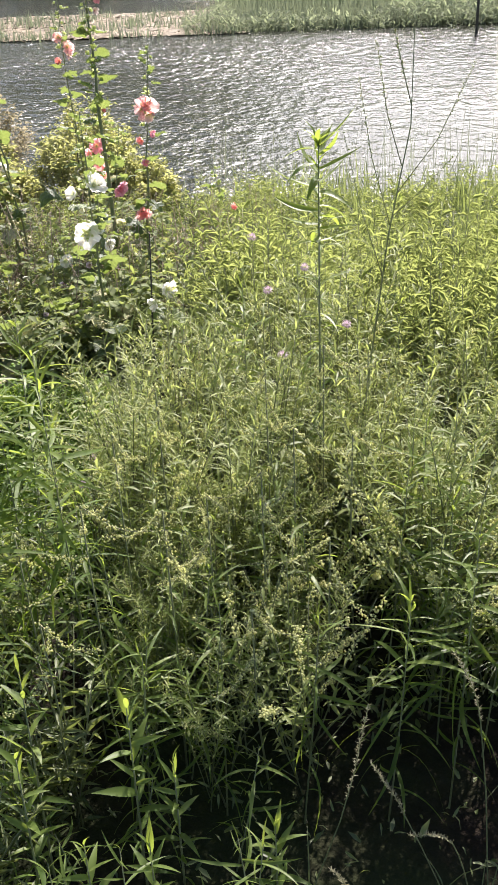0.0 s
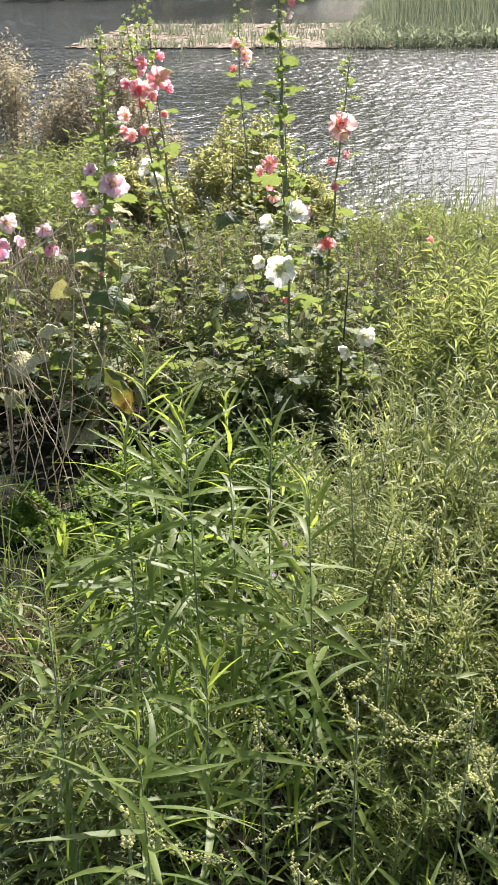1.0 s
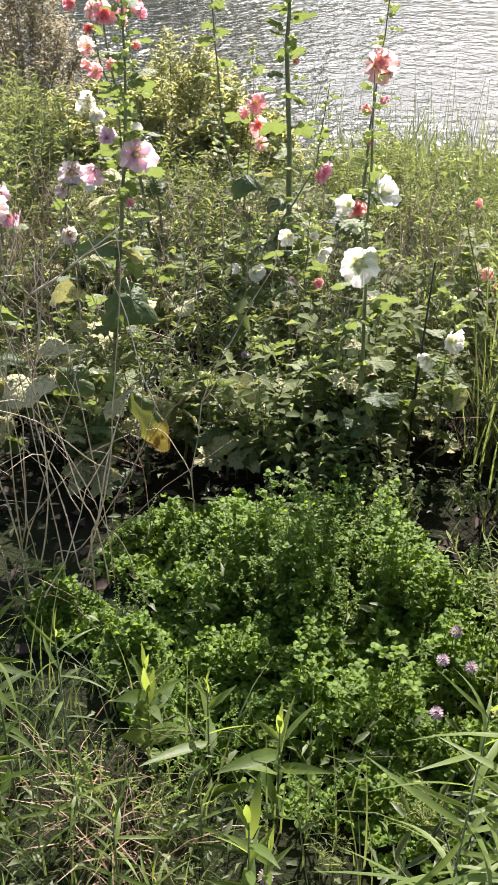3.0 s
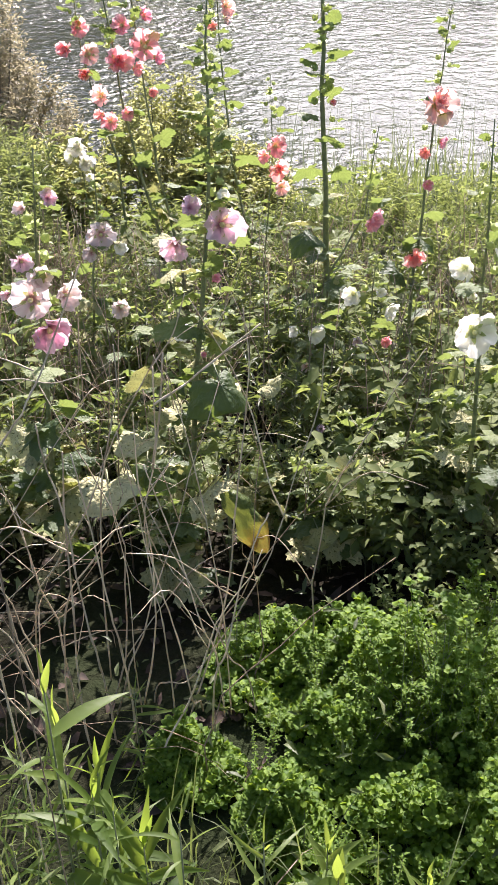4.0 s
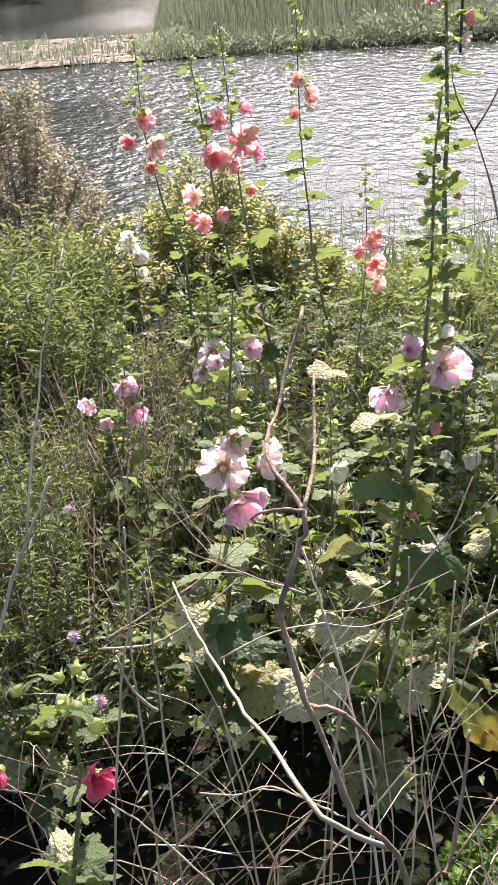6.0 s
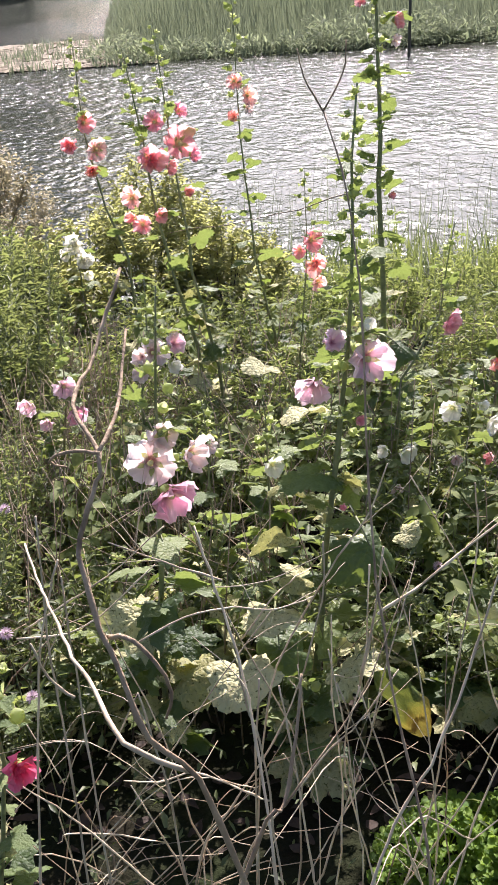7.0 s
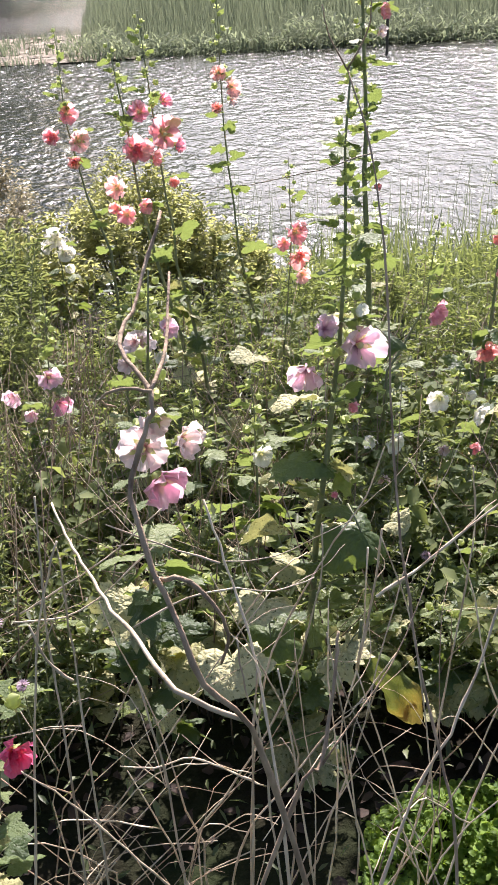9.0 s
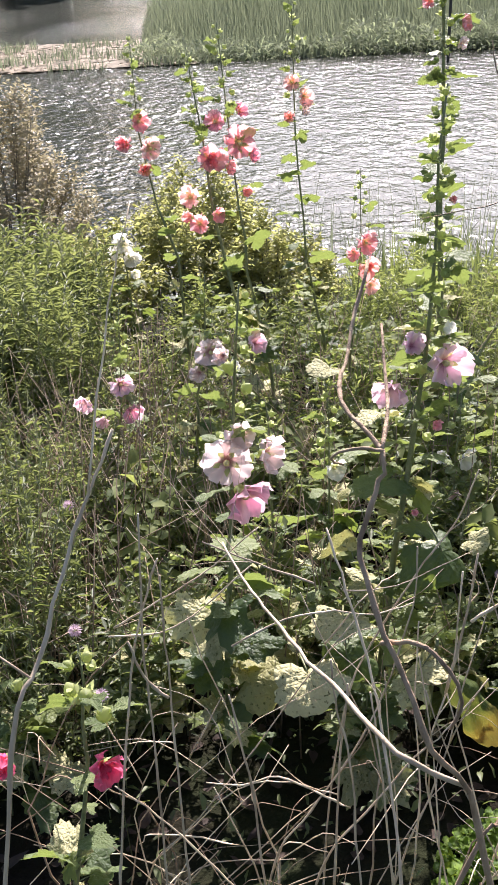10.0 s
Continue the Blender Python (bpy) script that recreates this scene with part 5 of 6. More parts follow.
    # dark fill, coloured for the shade low among the weeds by the way
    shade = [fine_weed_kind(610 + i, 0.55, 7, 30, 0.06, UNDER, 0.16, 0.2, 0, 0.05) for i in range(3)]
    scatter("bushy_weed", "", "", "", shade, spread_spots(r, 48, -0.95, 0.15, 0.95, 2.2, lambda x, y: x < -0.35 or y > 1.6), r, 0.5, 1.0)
    # small bright herbs on and beside the clover
    sprig = [fine_weed_kind(620 + i, 0.5, 8, 30, 0.02, CLOVER, 0.6, 0.17, 0, 0.3, fine=True, rise=(-0.2, 0.9)) for i in range(3)]
    scatter("bushy_weed", "", "", "", sprig, spread_spots(r, 26, -0.9, -0.5, 2.85, 3.12), r, 0.5, 0.75)
    scatter("bushy_weed", "", "", "", sprig, spread_spots(r, 44, -1.25, -0.3, 2.3, 3.3), r, 0.3, 0.5)
    scatter("bushy_weed", "", "", "", light, spread_spots(r, 40, -1.25, -0.55, 1.75, 2.35), r, 0.2, 0.36)
    join_weeds()


def build_branched_stalk():
    """The tall open stalk that rises before the water, with thin spikes on its side branches."""
    r = random.Random(58)
    main = [foot(0.32, 2.32), (0.34, 2.3, 0.56), (0.40, 2.3, 1.09), (0.45, 2.3, 1.37), (0.452, 2.3, 1.64)]
    plant = tagged(new("seed_stalk", Geo().add(*tube(main, [0.0035, 0.003, 0.0022, 0.0016, 0.0009], 6)).mesh("seed_stalk", STEM)), "tall open weed stalk with thin branching seed spikes", "weed")
    for pts in ([(0.405, 2.3, 1.11), (0.35, 2.28, 1.3), (0.315, 2.27, 1.5)], [(0.385, 2.3, 0.98), (0.33, 2.32, 1.15), (0.28, 2.33, 1.36)], [(0.42, 2.3, 1.2), (0.52, 2.31, 1.33), (0.61, 2.32, 1.52)], [(0.43, 2.3, 1.27), (0.39, 2.3, 1.4), (0.36, 2.31, 1.58)],
                [(0.45, 2.3, 1.42), (0.42, 2.3, 1.53), (0.40, 2.3, 1.61)], [(0.41, 2.3, 1.14), (0.47, 2.28, 1.2), (0.56, 2.27, 1.3)]):
        g = Geo().add(*tube(pts, [0.0016, 0.0011, 0.0006], 5), 1)
        for i in range(34):
            s = 0.35 + 0.65 * i / 34
            p = np.array(along(pts, pts[0][2] + (pts[2][2] - pts[0][2]) * s)) + np.array([r.gauss(0, 0.0022) for _ in range(3)])
            g.add(np.array(BEAD[0]) * r.uniform(0.0013, 0.0026) + p, BEAD[1], 0)
        part("seed_spike", g.mesh("seed_spike", FINE, STEM), plant)
    plant.matrix_basis = Matrix.Translation((0.11, -0.23, 0))
    for i in range(9):
        part("leaf", r.choice(LANCE_ME), plant, turned(along(main, r.uniform(0.7, 1.6)), r.uniform(0, 6.28), r.uniform(-0.2, 0.8), r.uniform(0.03, 0.06)))


def bowed(pts, k, r, rough=0.0012):
    """A smooth curve through the points, k steps to each stretch, slightly uneven."""
    p = [np.array(q, float) for q in pts]
    p = [2 * p[0] - p[1]] + p + [2 * p[-1] - p[-2]]
    out = []
    for a, b, c, d in zip(p, p[1:], p[2:], p[3:]):
        for i in range(k):
            t = i / k
            q = 0.5 * (2 * b + (c - a) * t + (2 * a - 5 * b + 4 * c - d) * t * t + (3 * b - a - 3 * c + d) * t ** 3)
            out.append(tuple(q + np.array([r.gauss(0, rough) for _ in range(3)])))
    return out + [tuple(p[-2])]


def bristle_grass(foot_at, bend, tip, r):
    """An arching grass stem with a bristly seed head and a few blades."""
    b = foot(*foot_at)
    pts = bowed([b, bend, tip], 5, r, 0.0008)
    plant = tagged(new("bristle_grass", Geo().add(*tube(pts, [0.0014] * 6 + [0.0009] * 5, 5)).mesh("stem", STEM)), "arching grass stem with a pale bristly seed head", "grass", "bristle grasses")
    g = Geo()
    for i in range(130):
        s = 5 + i / 130 * 4.99
        p = Vector(pts[int(s)]).lerp(Vector(pts[int(s) + 1]), s % 1)
        v, f = lance(r.uniform(0.007, 0.012), 0.0018, 0.3, 0.3, 2)
        g.add(moved(v, turned(p, r.uniform(0, 6.28), r.uniform(0.5, 1.3))), f)
    part("seed_head", g.mesh("seed_head", SEED), plant)
    for k in range(2):
        v, f = blade(r.uniform(0.1, 0.2), 0.004, r.uniform(0.5, 1.3), 5)
        part("blade", Geo().add(v, f).mesh("blade", GRASS), plant, upright(b, r.uniform(0, 6.28)))


def build_bristle_grasses():
    r = random.Random(87)
    for fx, fy, bend, tip in ((0.25, 0.88, (0.325, 0.86, 0.30), (0.365, 0.86, 0.545)), (0.63, 0.88, (0.575, 0.86, 0.50), (0.515, 0.86, 0.665)), (0.54, 0.9, (0.44, 0.86, 0.26), (0.37, 0.86, 0.40)),
                              (0.60, 0.84, (0.53, 0.82, 0.22), (0.44, 0.80, 0.27)), (0.36, 0.8, (0.33, 0.79, 0.12), (0.29, 0.78, 0.2)), (0.68, 1.0, (0.66, 0.98, 0.5), (0.62, 0.95, 0.7))):
        bristle_grass((fx, fy), bend, tip, r)


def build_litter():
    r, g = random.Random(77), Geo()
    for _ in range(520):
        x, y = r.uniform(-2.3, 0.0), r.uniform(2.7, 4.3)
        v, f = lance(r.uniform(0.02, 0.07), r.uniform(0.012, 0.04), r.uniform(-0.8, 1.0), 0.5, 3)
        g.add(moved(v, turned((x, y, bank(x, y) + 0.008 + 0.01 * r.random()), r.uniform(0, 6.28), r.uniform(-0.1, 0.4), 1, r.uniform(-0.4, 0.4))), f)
    tagged(new("leaf_litter", g.mesh("leaf_litter", LITTER)), "brown dead leaves scattered on the soil, darkened for shade", "leaf litter", kind="stuff")


def build_undergrowth():
    r, g = random.Random(61), Geo()
    kinds = [lance(1, w, d, 0.35, 2) for w, d in ((0.34, 0.4), (0.42, 0.8), (0.26, 1.2))]
    for _ in range(24000):
        x, y = r.uniform(-3.6, 3.0), r.uniform(0.3, 10.3)
        if (y < 3.3 and -2.4 < x < -0.7 and y > 1.9 and r.random() < (0.2 if y < 2.5 else 0.5)) or (x > -0.3 and y < 1.35 and r.random() < 0.85):
            continue
        if noise.noise(Vector((x * 1.5, y * 1.5, 5))) < -0.25:
            continue
        v, f = r.choice(kinds)
        m = turned((x, y, bank(x, y) + 0.26 * r.random() ** 1.3), r.uniform(0, 6.28), r.uniform(-0.2, 1.1), r.uniform(0.018, 0.046), r.uniform(-0.9, 0.9))
        g.add(moved(v, m), f)
    for _ in range(12000):
        x, y = r.uniform(-1.6, 0.75), r.uniform(0.35, 2.2)
        if noise.noise(Vector((x * 2.5, y * 2.5, 6))) < 0.0 or (x > -0.3 and y < 1.35 and r.random() < 0.85):
            continue
        v, f = r.choice(kinds)
        g.add(moved(v, turned((x, y, bank(x, y) + 0.2 * r.random()), r.uniform(0, 6.28), r.uniform(-0.2, 1.2), r.uniform(0.016, 0.038), r.uniform(-0.9, 0.9))), f)
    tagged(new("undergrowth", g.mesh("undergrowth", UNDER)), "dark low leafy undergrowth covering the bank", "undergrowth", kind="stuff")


def build_clover():
    """A mound of clover with its three-part leaves, and a few heads."""
    r, g = random.Random(71), Geo()

    def leaflet(size):
        n = 7
        verts = [(0, 0, 0)] + [(size * (0.55 + 0.5 * math.cos(math.pi - 2 * math.pi * k / n)), size * 0.48 * math.sin(2 * math.pi * k / n) * 1.05, 0.12 * size * math.cos(4 * math.pi * k / n)) for k in range(n)]
        return np.array(verts), [(0, 1 + k, 1 + (k + 1) % n) for k in range(n)]

    lf = leaflet(1.0)
    mounds = [(-0.72, 3.02, 0.42, 0.27), (-0.62, 3.0, 0.25, 0.26), (-0.55, 2.95, 0.2, 0.32), (-1.06, 3.2, 0.24, 0.17), (-0.92, 3.1, 0.25, 0.22), (-0.62, 2.7, 0.4, 0.2), (-1.32, 2.9, 0.11, 0.17), (-0.35, 2.75, 0.35, 0.24), (-0.9, 2.75, 0.3, 0.12), (-0.4, 2.4, 0.3, 0.16), (-1.16, 2.77, 0.09, 0.13)]
    for mx, my, mr, mh in mounds:
        mx, my = by_the_way(mx, my)
        for _ in range(int(6200 * mr)):
            a, d = r.uniform(0, 6.28), mr * math.sqrt(r.random())
            x, y = mx + d * math.cos(a), my + d * math.sin(a)
            lump = 0.7 + 1.5 * noise.noise(Vector((x * 7.5, y * 7.5, 1))) + 0.6 * noise.noise(Vector((x * 17, y * 17, 4)))
            z = bank(x, y) + mh * (1 - (d / mr) ** 2) * max(lump, 0.1) * r.uniform(0.55, 1.0) + 0.02
            sc, tilt, yaw = r.uniform(0.006, 0.0185), r.uniform(-0.7, 0.9), r.uniform(0, 6.28)
            for k in range(3):
                g.add(moved(lf[0], turned((x, y, z), yaw + k * 2.094, tilt + r.uniform(-0.2, 0.3), sc)), lf[1])
            if r.random() < 0.3:
                g.add(*tube([(x + r.gauss(0, 0.02), y + r.gauss(0, 0.02), max(bank(x, y) - 0.01, z - 0.12)), (x, y, z)], [0.0012, 0.0009], 4))
    tagged(new("clover_patch", g.mesh("clover_patch", CLOVER)), "mounded patch of bright green clover leaves", "clover", kind="stuff")
    head = Geo()
    for k in range(70):
        t = k / 70
        ph, th = k * 2.4, math.acos(1 - 1.75 * t)
        d = Vector((math.sin(th) * math.cos(ph), math.sin(th) * math.sin(ph), math.cos(th)))
        v, f = lance(0.008, 0.003, 0.2, 0.3, 2)
        head.add(moved(v, turned(d * 0.005, math.atan2(d.y, d.x), math.asin(d.z), 1.0)), f)
    head_me = head.mesh("clover_head", PURPLE)
    for x, y, z in [(-0.49, 2.62, 0.22), (-0.45, 2.68, 0.24), (-0.43, 2.62, 0.2), (-0.52, 2.52, 0.18), (-0.87, 2.2, 0.14),
                    (0.12, 2.2, 0.78), (0.1, 2.45, 0.87), (0.07, 2.7, 0.95), (0.31, 2.3, 0.82), (0.22, 2.55, 0.9), (-1.98, 3.5, 0.5), (-2.02, 4.0, 0.52), (-1.93, 3.4, 0.42), (-0.45, 3.75, 0.15), (-0.5, 3.7, 0.13), (-0.52, 3.78, 0.17), (-0.9, 4.0, 0.2)]:
        x, y = by_the_way(x, y)
        b = foot(x + 0.02, y + 0.02)
        stem = Geo().add(*tube([b, (x, y, z - 0.03), (x, y, z)], [0.0016, 0.0013, 0.0012], 5)).mesh("clover_flower", STEM)
        t = tagged(new("clover_flower", stem), "round pinkish-purple clover head on a thin stem", "flower", "clover heads")
        part("blossom", head_me, t, Matrix.Translation((x, y, z)) @ Matrix.Scale(1.25, 4))


def build_grasses():
    r = random.Random(81)
    # tall grasses and reeds on the near shore
    g = Geo()
    for _ in range(8000):
        x, y = r.uniform(-1.2, 5.5), r.uniform(4.6, 10.6)
        if x < 0.1 + 0.25 * (y - 7) - 1.0 * (y > 7.5):
            continue
        h = r.uniform(0.35, 0.75) * (1.0 if y > 6 else 0.8)
        v, f = blade(h * (0.7 + 0.6 * noise.noise(Vector((x * 1.8, y * 1.8, 8)))) , r.uniform(0.009, 0.02), r.uniform(0.05, 0.85), 4)
        g.add(moved(v, upright((x, y, bank(x, y) - 0.02), r.uniform(0, 6.28), 1, r.uniform(-0.1, 0.15))), f)
    for _ in range(5200):
        x, y = r.uniform(-0.25, 2.6), r.uniform(3.3, 5.2)
        if x < -0.3 + 0.3 * (y - 3.3) or noise.noise(Vector((x * 2.2, y * 2.2, 4))) < -0.22:
            continue
        v, f = blade(r.uniform(0.35, 0.8), r.uniform(0.005, 0.011), r.uniform(0.05, 0.7), 4)
        g.add(moved(v, upright((x, y, bank(x, y) - 0.02), r.uniform(0, 6.28), 1, r.uniform(-0.1, 0.15))), f)
    tagged(new("shore_grass", g.mesh("shore_grass", GRASS)), "tall arching grass along the near shore", "grass", kind="stuff")
    g = Geo()
    for _ in range(260):
        x, y = r.uniform(-1.5, 4.5), r.uniform(9.2, 11.6)
        v, f = blade(r.uniform(0.5, 1.15), 0.008, r.uniform(0.02, 0.3), 4)
        g.add(moved(v, upright((x, y, bank(x, y)), r.uniform(0, 6.28))), f)
    tagged(new("water_reeds", g.mesh("water_reeds", REED)), "sparse thin reeds rising out of the shallow water", "reeds", kind="stuff")
    # straw and dry grass at the trodden edge
    g = Geo()
    for _ in range(150):
        k = r.random()
        x, y = -1.05 - 0.1 * k + r.gauss(0, 0.05), 1.95 + 0.35 * k + r.gauss(0, 0.04)
        v, f = blade(r.uniform(0.08, 0.3), 0.0035, r.uniform(0.7, 1.7), 4)
        g.add(moved(v, upright((x, y, bank(x, y) + 0.04 * r.random()), r.uniform(0, 6.28), 1, r.uniform(-0.4, 0.4))), f)
    tagged(new("dry_grass", g.mesh("dry_grass", STRAW)), "matted tan dry grass on the ground", "dry grass", kind="stuff")
    g = Geo()
    for _ in range(1000):
        x, y = r.uniform(-2.2, -0.6), r.uniform(1.0, 2.6)
        if noise.noise(Vector((x * 3, y * 3, 2))) < -0.05 and x > -1.5:
            continue
        v, f = blade(r.uniform(0.15, 0.36), 0.005, r.uniform(0.1, 0.9), 4)
        g.add(moved(v, upright((x, y, bank(x, y) - 0.01), r.uniform(0, 6.28))), f)
    for _ in range(380):
        x, y = r.gauss(0.93, 0.14), r.gauss(1.62, 0.14)
        v, f = blade(r.uniform(0.35, 0.7), 0.009, r.uniform(0.4, 1.2), 5)
        g.add(moved(v, upright((x, y, bank(x, y) - 0.01), r.uniform(0, 6.28))), f)
    tagged(new("bank_grass", g.mesh("bank_grass", GRASS)), "green grass tufts along the top of the bank", "grass", kind="stuff")
    g = Geo()
    for _ in range(42000):
        x, y = r.uniform(-11, 11), r.uniform(-7, 10.0)
        if near_path(x, y, 0.5) or (-2.6 < x < 2.0 and 0.3 < y) or noise.noise(Vector((x * 0.8, y * 0.8, 12))) < -0.35:
            continue
        v, f = blade(r.uniform(0.12, 0.36), r.uniform(0.010, 0.018), r.uniform(0.2, 1.1), 2)
        g.add(moved(v, upright((x, y, bank(x, y) - 0.01), r.uniform(0, 6.28))), f)
    tagged(new("meadow_grass", g.mesh("meadow_grass", GRASS)), "rough green grass covering the top of the bank", "grass", kind="stuff")
    # brown dry stems among the weeds
    g = Geo()
    for _ in range(420):
        x, y = r.uniform(-2.6, -1.8), r.uniform(3.7, 6.2)
        b = bank(x, y)
        g.add(*tube([(x, y, b), (x + r.gauss(0, 0.08), y + r.gauss(0, 0.08), b + 0.3), (x + r.gauss(0, 0.16), y + r.gauss(0, 0.12), b + r.uniform(0.4, 0.75))], [0.003, 0.002, 0.001], 4))
    tagged(new("dry_stems", g.mesh("dry_stems", TWIG)), "tangle of thin brown dry stems", "dry stems", kind="stuff")


def build_twigs():
    """Last year's thin dry twigs all through the thicket."""
    r, g = random.Random(84), Geo()
    for _ in range(520):
        x, y = r.uniform(-2.2, 0.1), r.uniform(3.7, 6.3)
        b = bank(x, y)
        h = r.uniform(0.25, 0.8)
        dx, dy = r.gauss(0, 0.16), r.gauss(0, 0.12)
        g.add(*tube([(x, y, b), (x + dx * 0.4, y + dy * 0.4, b + h * 0.5), (x + dx, y + dy, b + h)], [0.0026, 0.0019, 0.001], 4))
        for _ in range(2):
            s = r.uniform(0.4, 0.9)
            px, py, pz = x + dx * s, y + dy * s, b + h * s
            g.add(*tube([(px, py, pz), (px + r.gauss(0, 0.1), py + r.gauss(0, 0.06), pz + r.uniform(-0.02, 0.16))], [0.0013, 0.0006], 4))
    tagged(new("dry_twigs", g.mesh("dry_twigs", TWIG)), "thin brown dry twigs through the thicket", "dry twigs", kind="stuff")


def shrub(name, label, x, y, rad, height, mat, leaves, leaf, seed):
    r = random.Random(seed)
    z0 = bank(x, y) - 0.03
    wood, crown = Geo(), Geo()
    kinds = [sliver(1, 0.44, d, 0.3) for d in (0.2, 0.6)]
    tips = []
    for k in range(46):
        az, out = r.uniform(0, 6.28), rad * math.sqrt(r.random())
        top = height * (1 - 0.45 * (out / rad) ** 2) * r.uniform(0.75, 1.08)
        a, b, c = (0.06 * math.cos(az), 0.06 * math.sin(az), 0), (out * 0.5 * math.cos(az), out * 0.5 * math.sin(az), top * 0.55), (out * math.cos(az), out * math.sin(az), top)
        wood.add(*tube([a, b, c], [0.008, 0.005, 0.002], 5))
        tips.append((np.array(b), np.array(c)))
    for i in range(leaves):
        b, c = tips[i % len(tips)]
        s = r.random() ** 0.45
        p = b + (c - b) * s * 1.05 + np.array([r.gauss(0, rad * 0.07) for _ in range(3)])
        p[2] = max(p[2], 0.03)
        v, f = r.choice(kinds)
        crown.add(moved(v, turned(p, r.uniform(0, 6.28), r.uniform(-0.3, 1.1), leaf * r.uniform(0.6, 1.2), r.uniform(-0.6, 0.6))), f)
    t = tagged(new(name, wood.mesh("branches", POST)), label, "shrub")
    t.matrix_basis = Matrix.Translation((x, y, z0))
    part("crown", crown.mesh("crown", mat), t)


def build_shrubs():
    shrub("shrub", "dense yellow-green shrub at the water's edge", -1.55, 8.6, 0.62, 1.12, SHRUB, 12000, 0.05, 91)
    shrub("shrub", "low yellow-green shrub beside the hollyhocks", -1.05, 8.2, 0.45, 0.85, SHRUB, 7000, 0.05, 92)
    shrub("shrub", "brownish shrub with small dull leaves in the shallows", -2.85, 9.6, 0.62, 1.7, BROWN_SHRUB, 12000, 0.045, 93)
    shrub("shrub", "brownish shrub leaning over the water", -3.7, 9.3, 0.8, 1.75, BROWN_SHRUB, 12000, 0.045, 94)
    shrub("shrub", "light green shrub among the weeds", -2.1, 7.9, 0.42, 0.9, SHRUB, 7000, 0.055, 95)


def dead_stalk(x, y, top, r, lean, twigs=3, thick=0.0035, bark=DEAD):
    """A dry bare stalk, kinked and forked."""
    b = Vector(foot(x, y))
    pts, p = [tuple(b)], b.copy()
    n, bow = 9, (r.gauss(0, 0.10), r.gauss(0, 0.06))
    for i in range(1, n + 1):
        s = i / n
        p = b + Vector((lean[0] * s ** 1.3 + bow[0] * math.sin(3.1 * s) + r.gauss(0, 0.006), lean[1] * s ** 1.3 + bow[1] * math.sin(3.1 * s) + r.gauss(0, 0.006), (top - b.z) * s))
        pts.append(tuple(p))
    stalk = tagged(new("dead_stalk", Geo().add(*tube(pts, [thick * (1 - 0.65 * i / n) for i in range(n + 1)], 6)).mesh("dead_stalk", bark)), "dry pale tan bare stalk of a dead weed", "dead stalk", "dead stalks before the hollyhocks")
    for _ in range(twigs):
        k = r.randint(2, n - 1)
        a = Vector(pts[k])
        az, l = r.uniform(0, 6.28), r.uniform(0.12, 0.45)
        d = Vector((math.cos(az) * 0.85, math.sin(az) * 0.45, r.uniform(0.2, 1.0))).normalized()
        c1, c2 = a + d * l * 0.5 + Vector((r.gauss(0, 0.03), r.gauss(0, 0.02), r.uniform(0.0, 0.05))), a + d * l + Vector((0, 0, -0.12 * r.random()))
        curve = bowed([a, c1, c2], 4, r, 0.0012)
        part("twig", Geo().add(*tube(curve, [thick * (0.6 - 0.04 * q) for q in range(9)], 5)).mesh("twig", bark), stalk)
    return stalk


def bent_stalk(r, thick, bark, rooted, *pts):
    """A dry bent stem through the points, lowest first; rooted: carried on down to the soil."""
    pts = [Vector(p) for p in pts]
    if rooted and pts[0].z > 0.05:
        d, drop = (pts[0] - pts[1]).normalized(), pts[0].z
        a = pts[0] + Vector((d.x * 0.10, d.y * 0.04 + 0.01, -0.18 * drop))
        b = a + Vector((d.x * 0.06, 0.04, -0.4 * drop))
        pts = [Vector(foot(b.x + d.x * 0.03, b.y + 0.03)), b, a] + pts
    fine = bowed(pts, 4, r, thick * 0.35)
    n = len(fine)
    radii = [thick * (1.2 - 0.6 * i / n) * (1.25 if i % 5 == 2 else r.uniform(0.88, 1.06)) for i in range(n)]
    stalk = tagged(new("dead_stalk", Geo().add(*tube(fine, radii, 7)).mesh("dead_stalk", bark)), "tall dry bent stalk of a dead weed", "dead stalk", "dead stalks before the hollyhocks")
    for k in range(r.randint(0, 2)):
        p = Vector(fine[r.randint(n // 2, n - 3)])
        q = p + Vector((r.uniform(-0.14, 0.14), r.uniform(0.0, 0.08), r.uniform(-0.03, 0.14)))
        mid = (p + q) / 2 + Vector((r.uniform(-0.02, 0.02), 0, r.uniform(-0.02, 0.03)))
        part("twig", Geo().add(*tube(bowed([p, mid, q], 4, r, 0.0006), [thick * (0.5 - 0.04 * z) for z in range(9)], 5)).mesh("twig", bark), stalk)
    return stalk


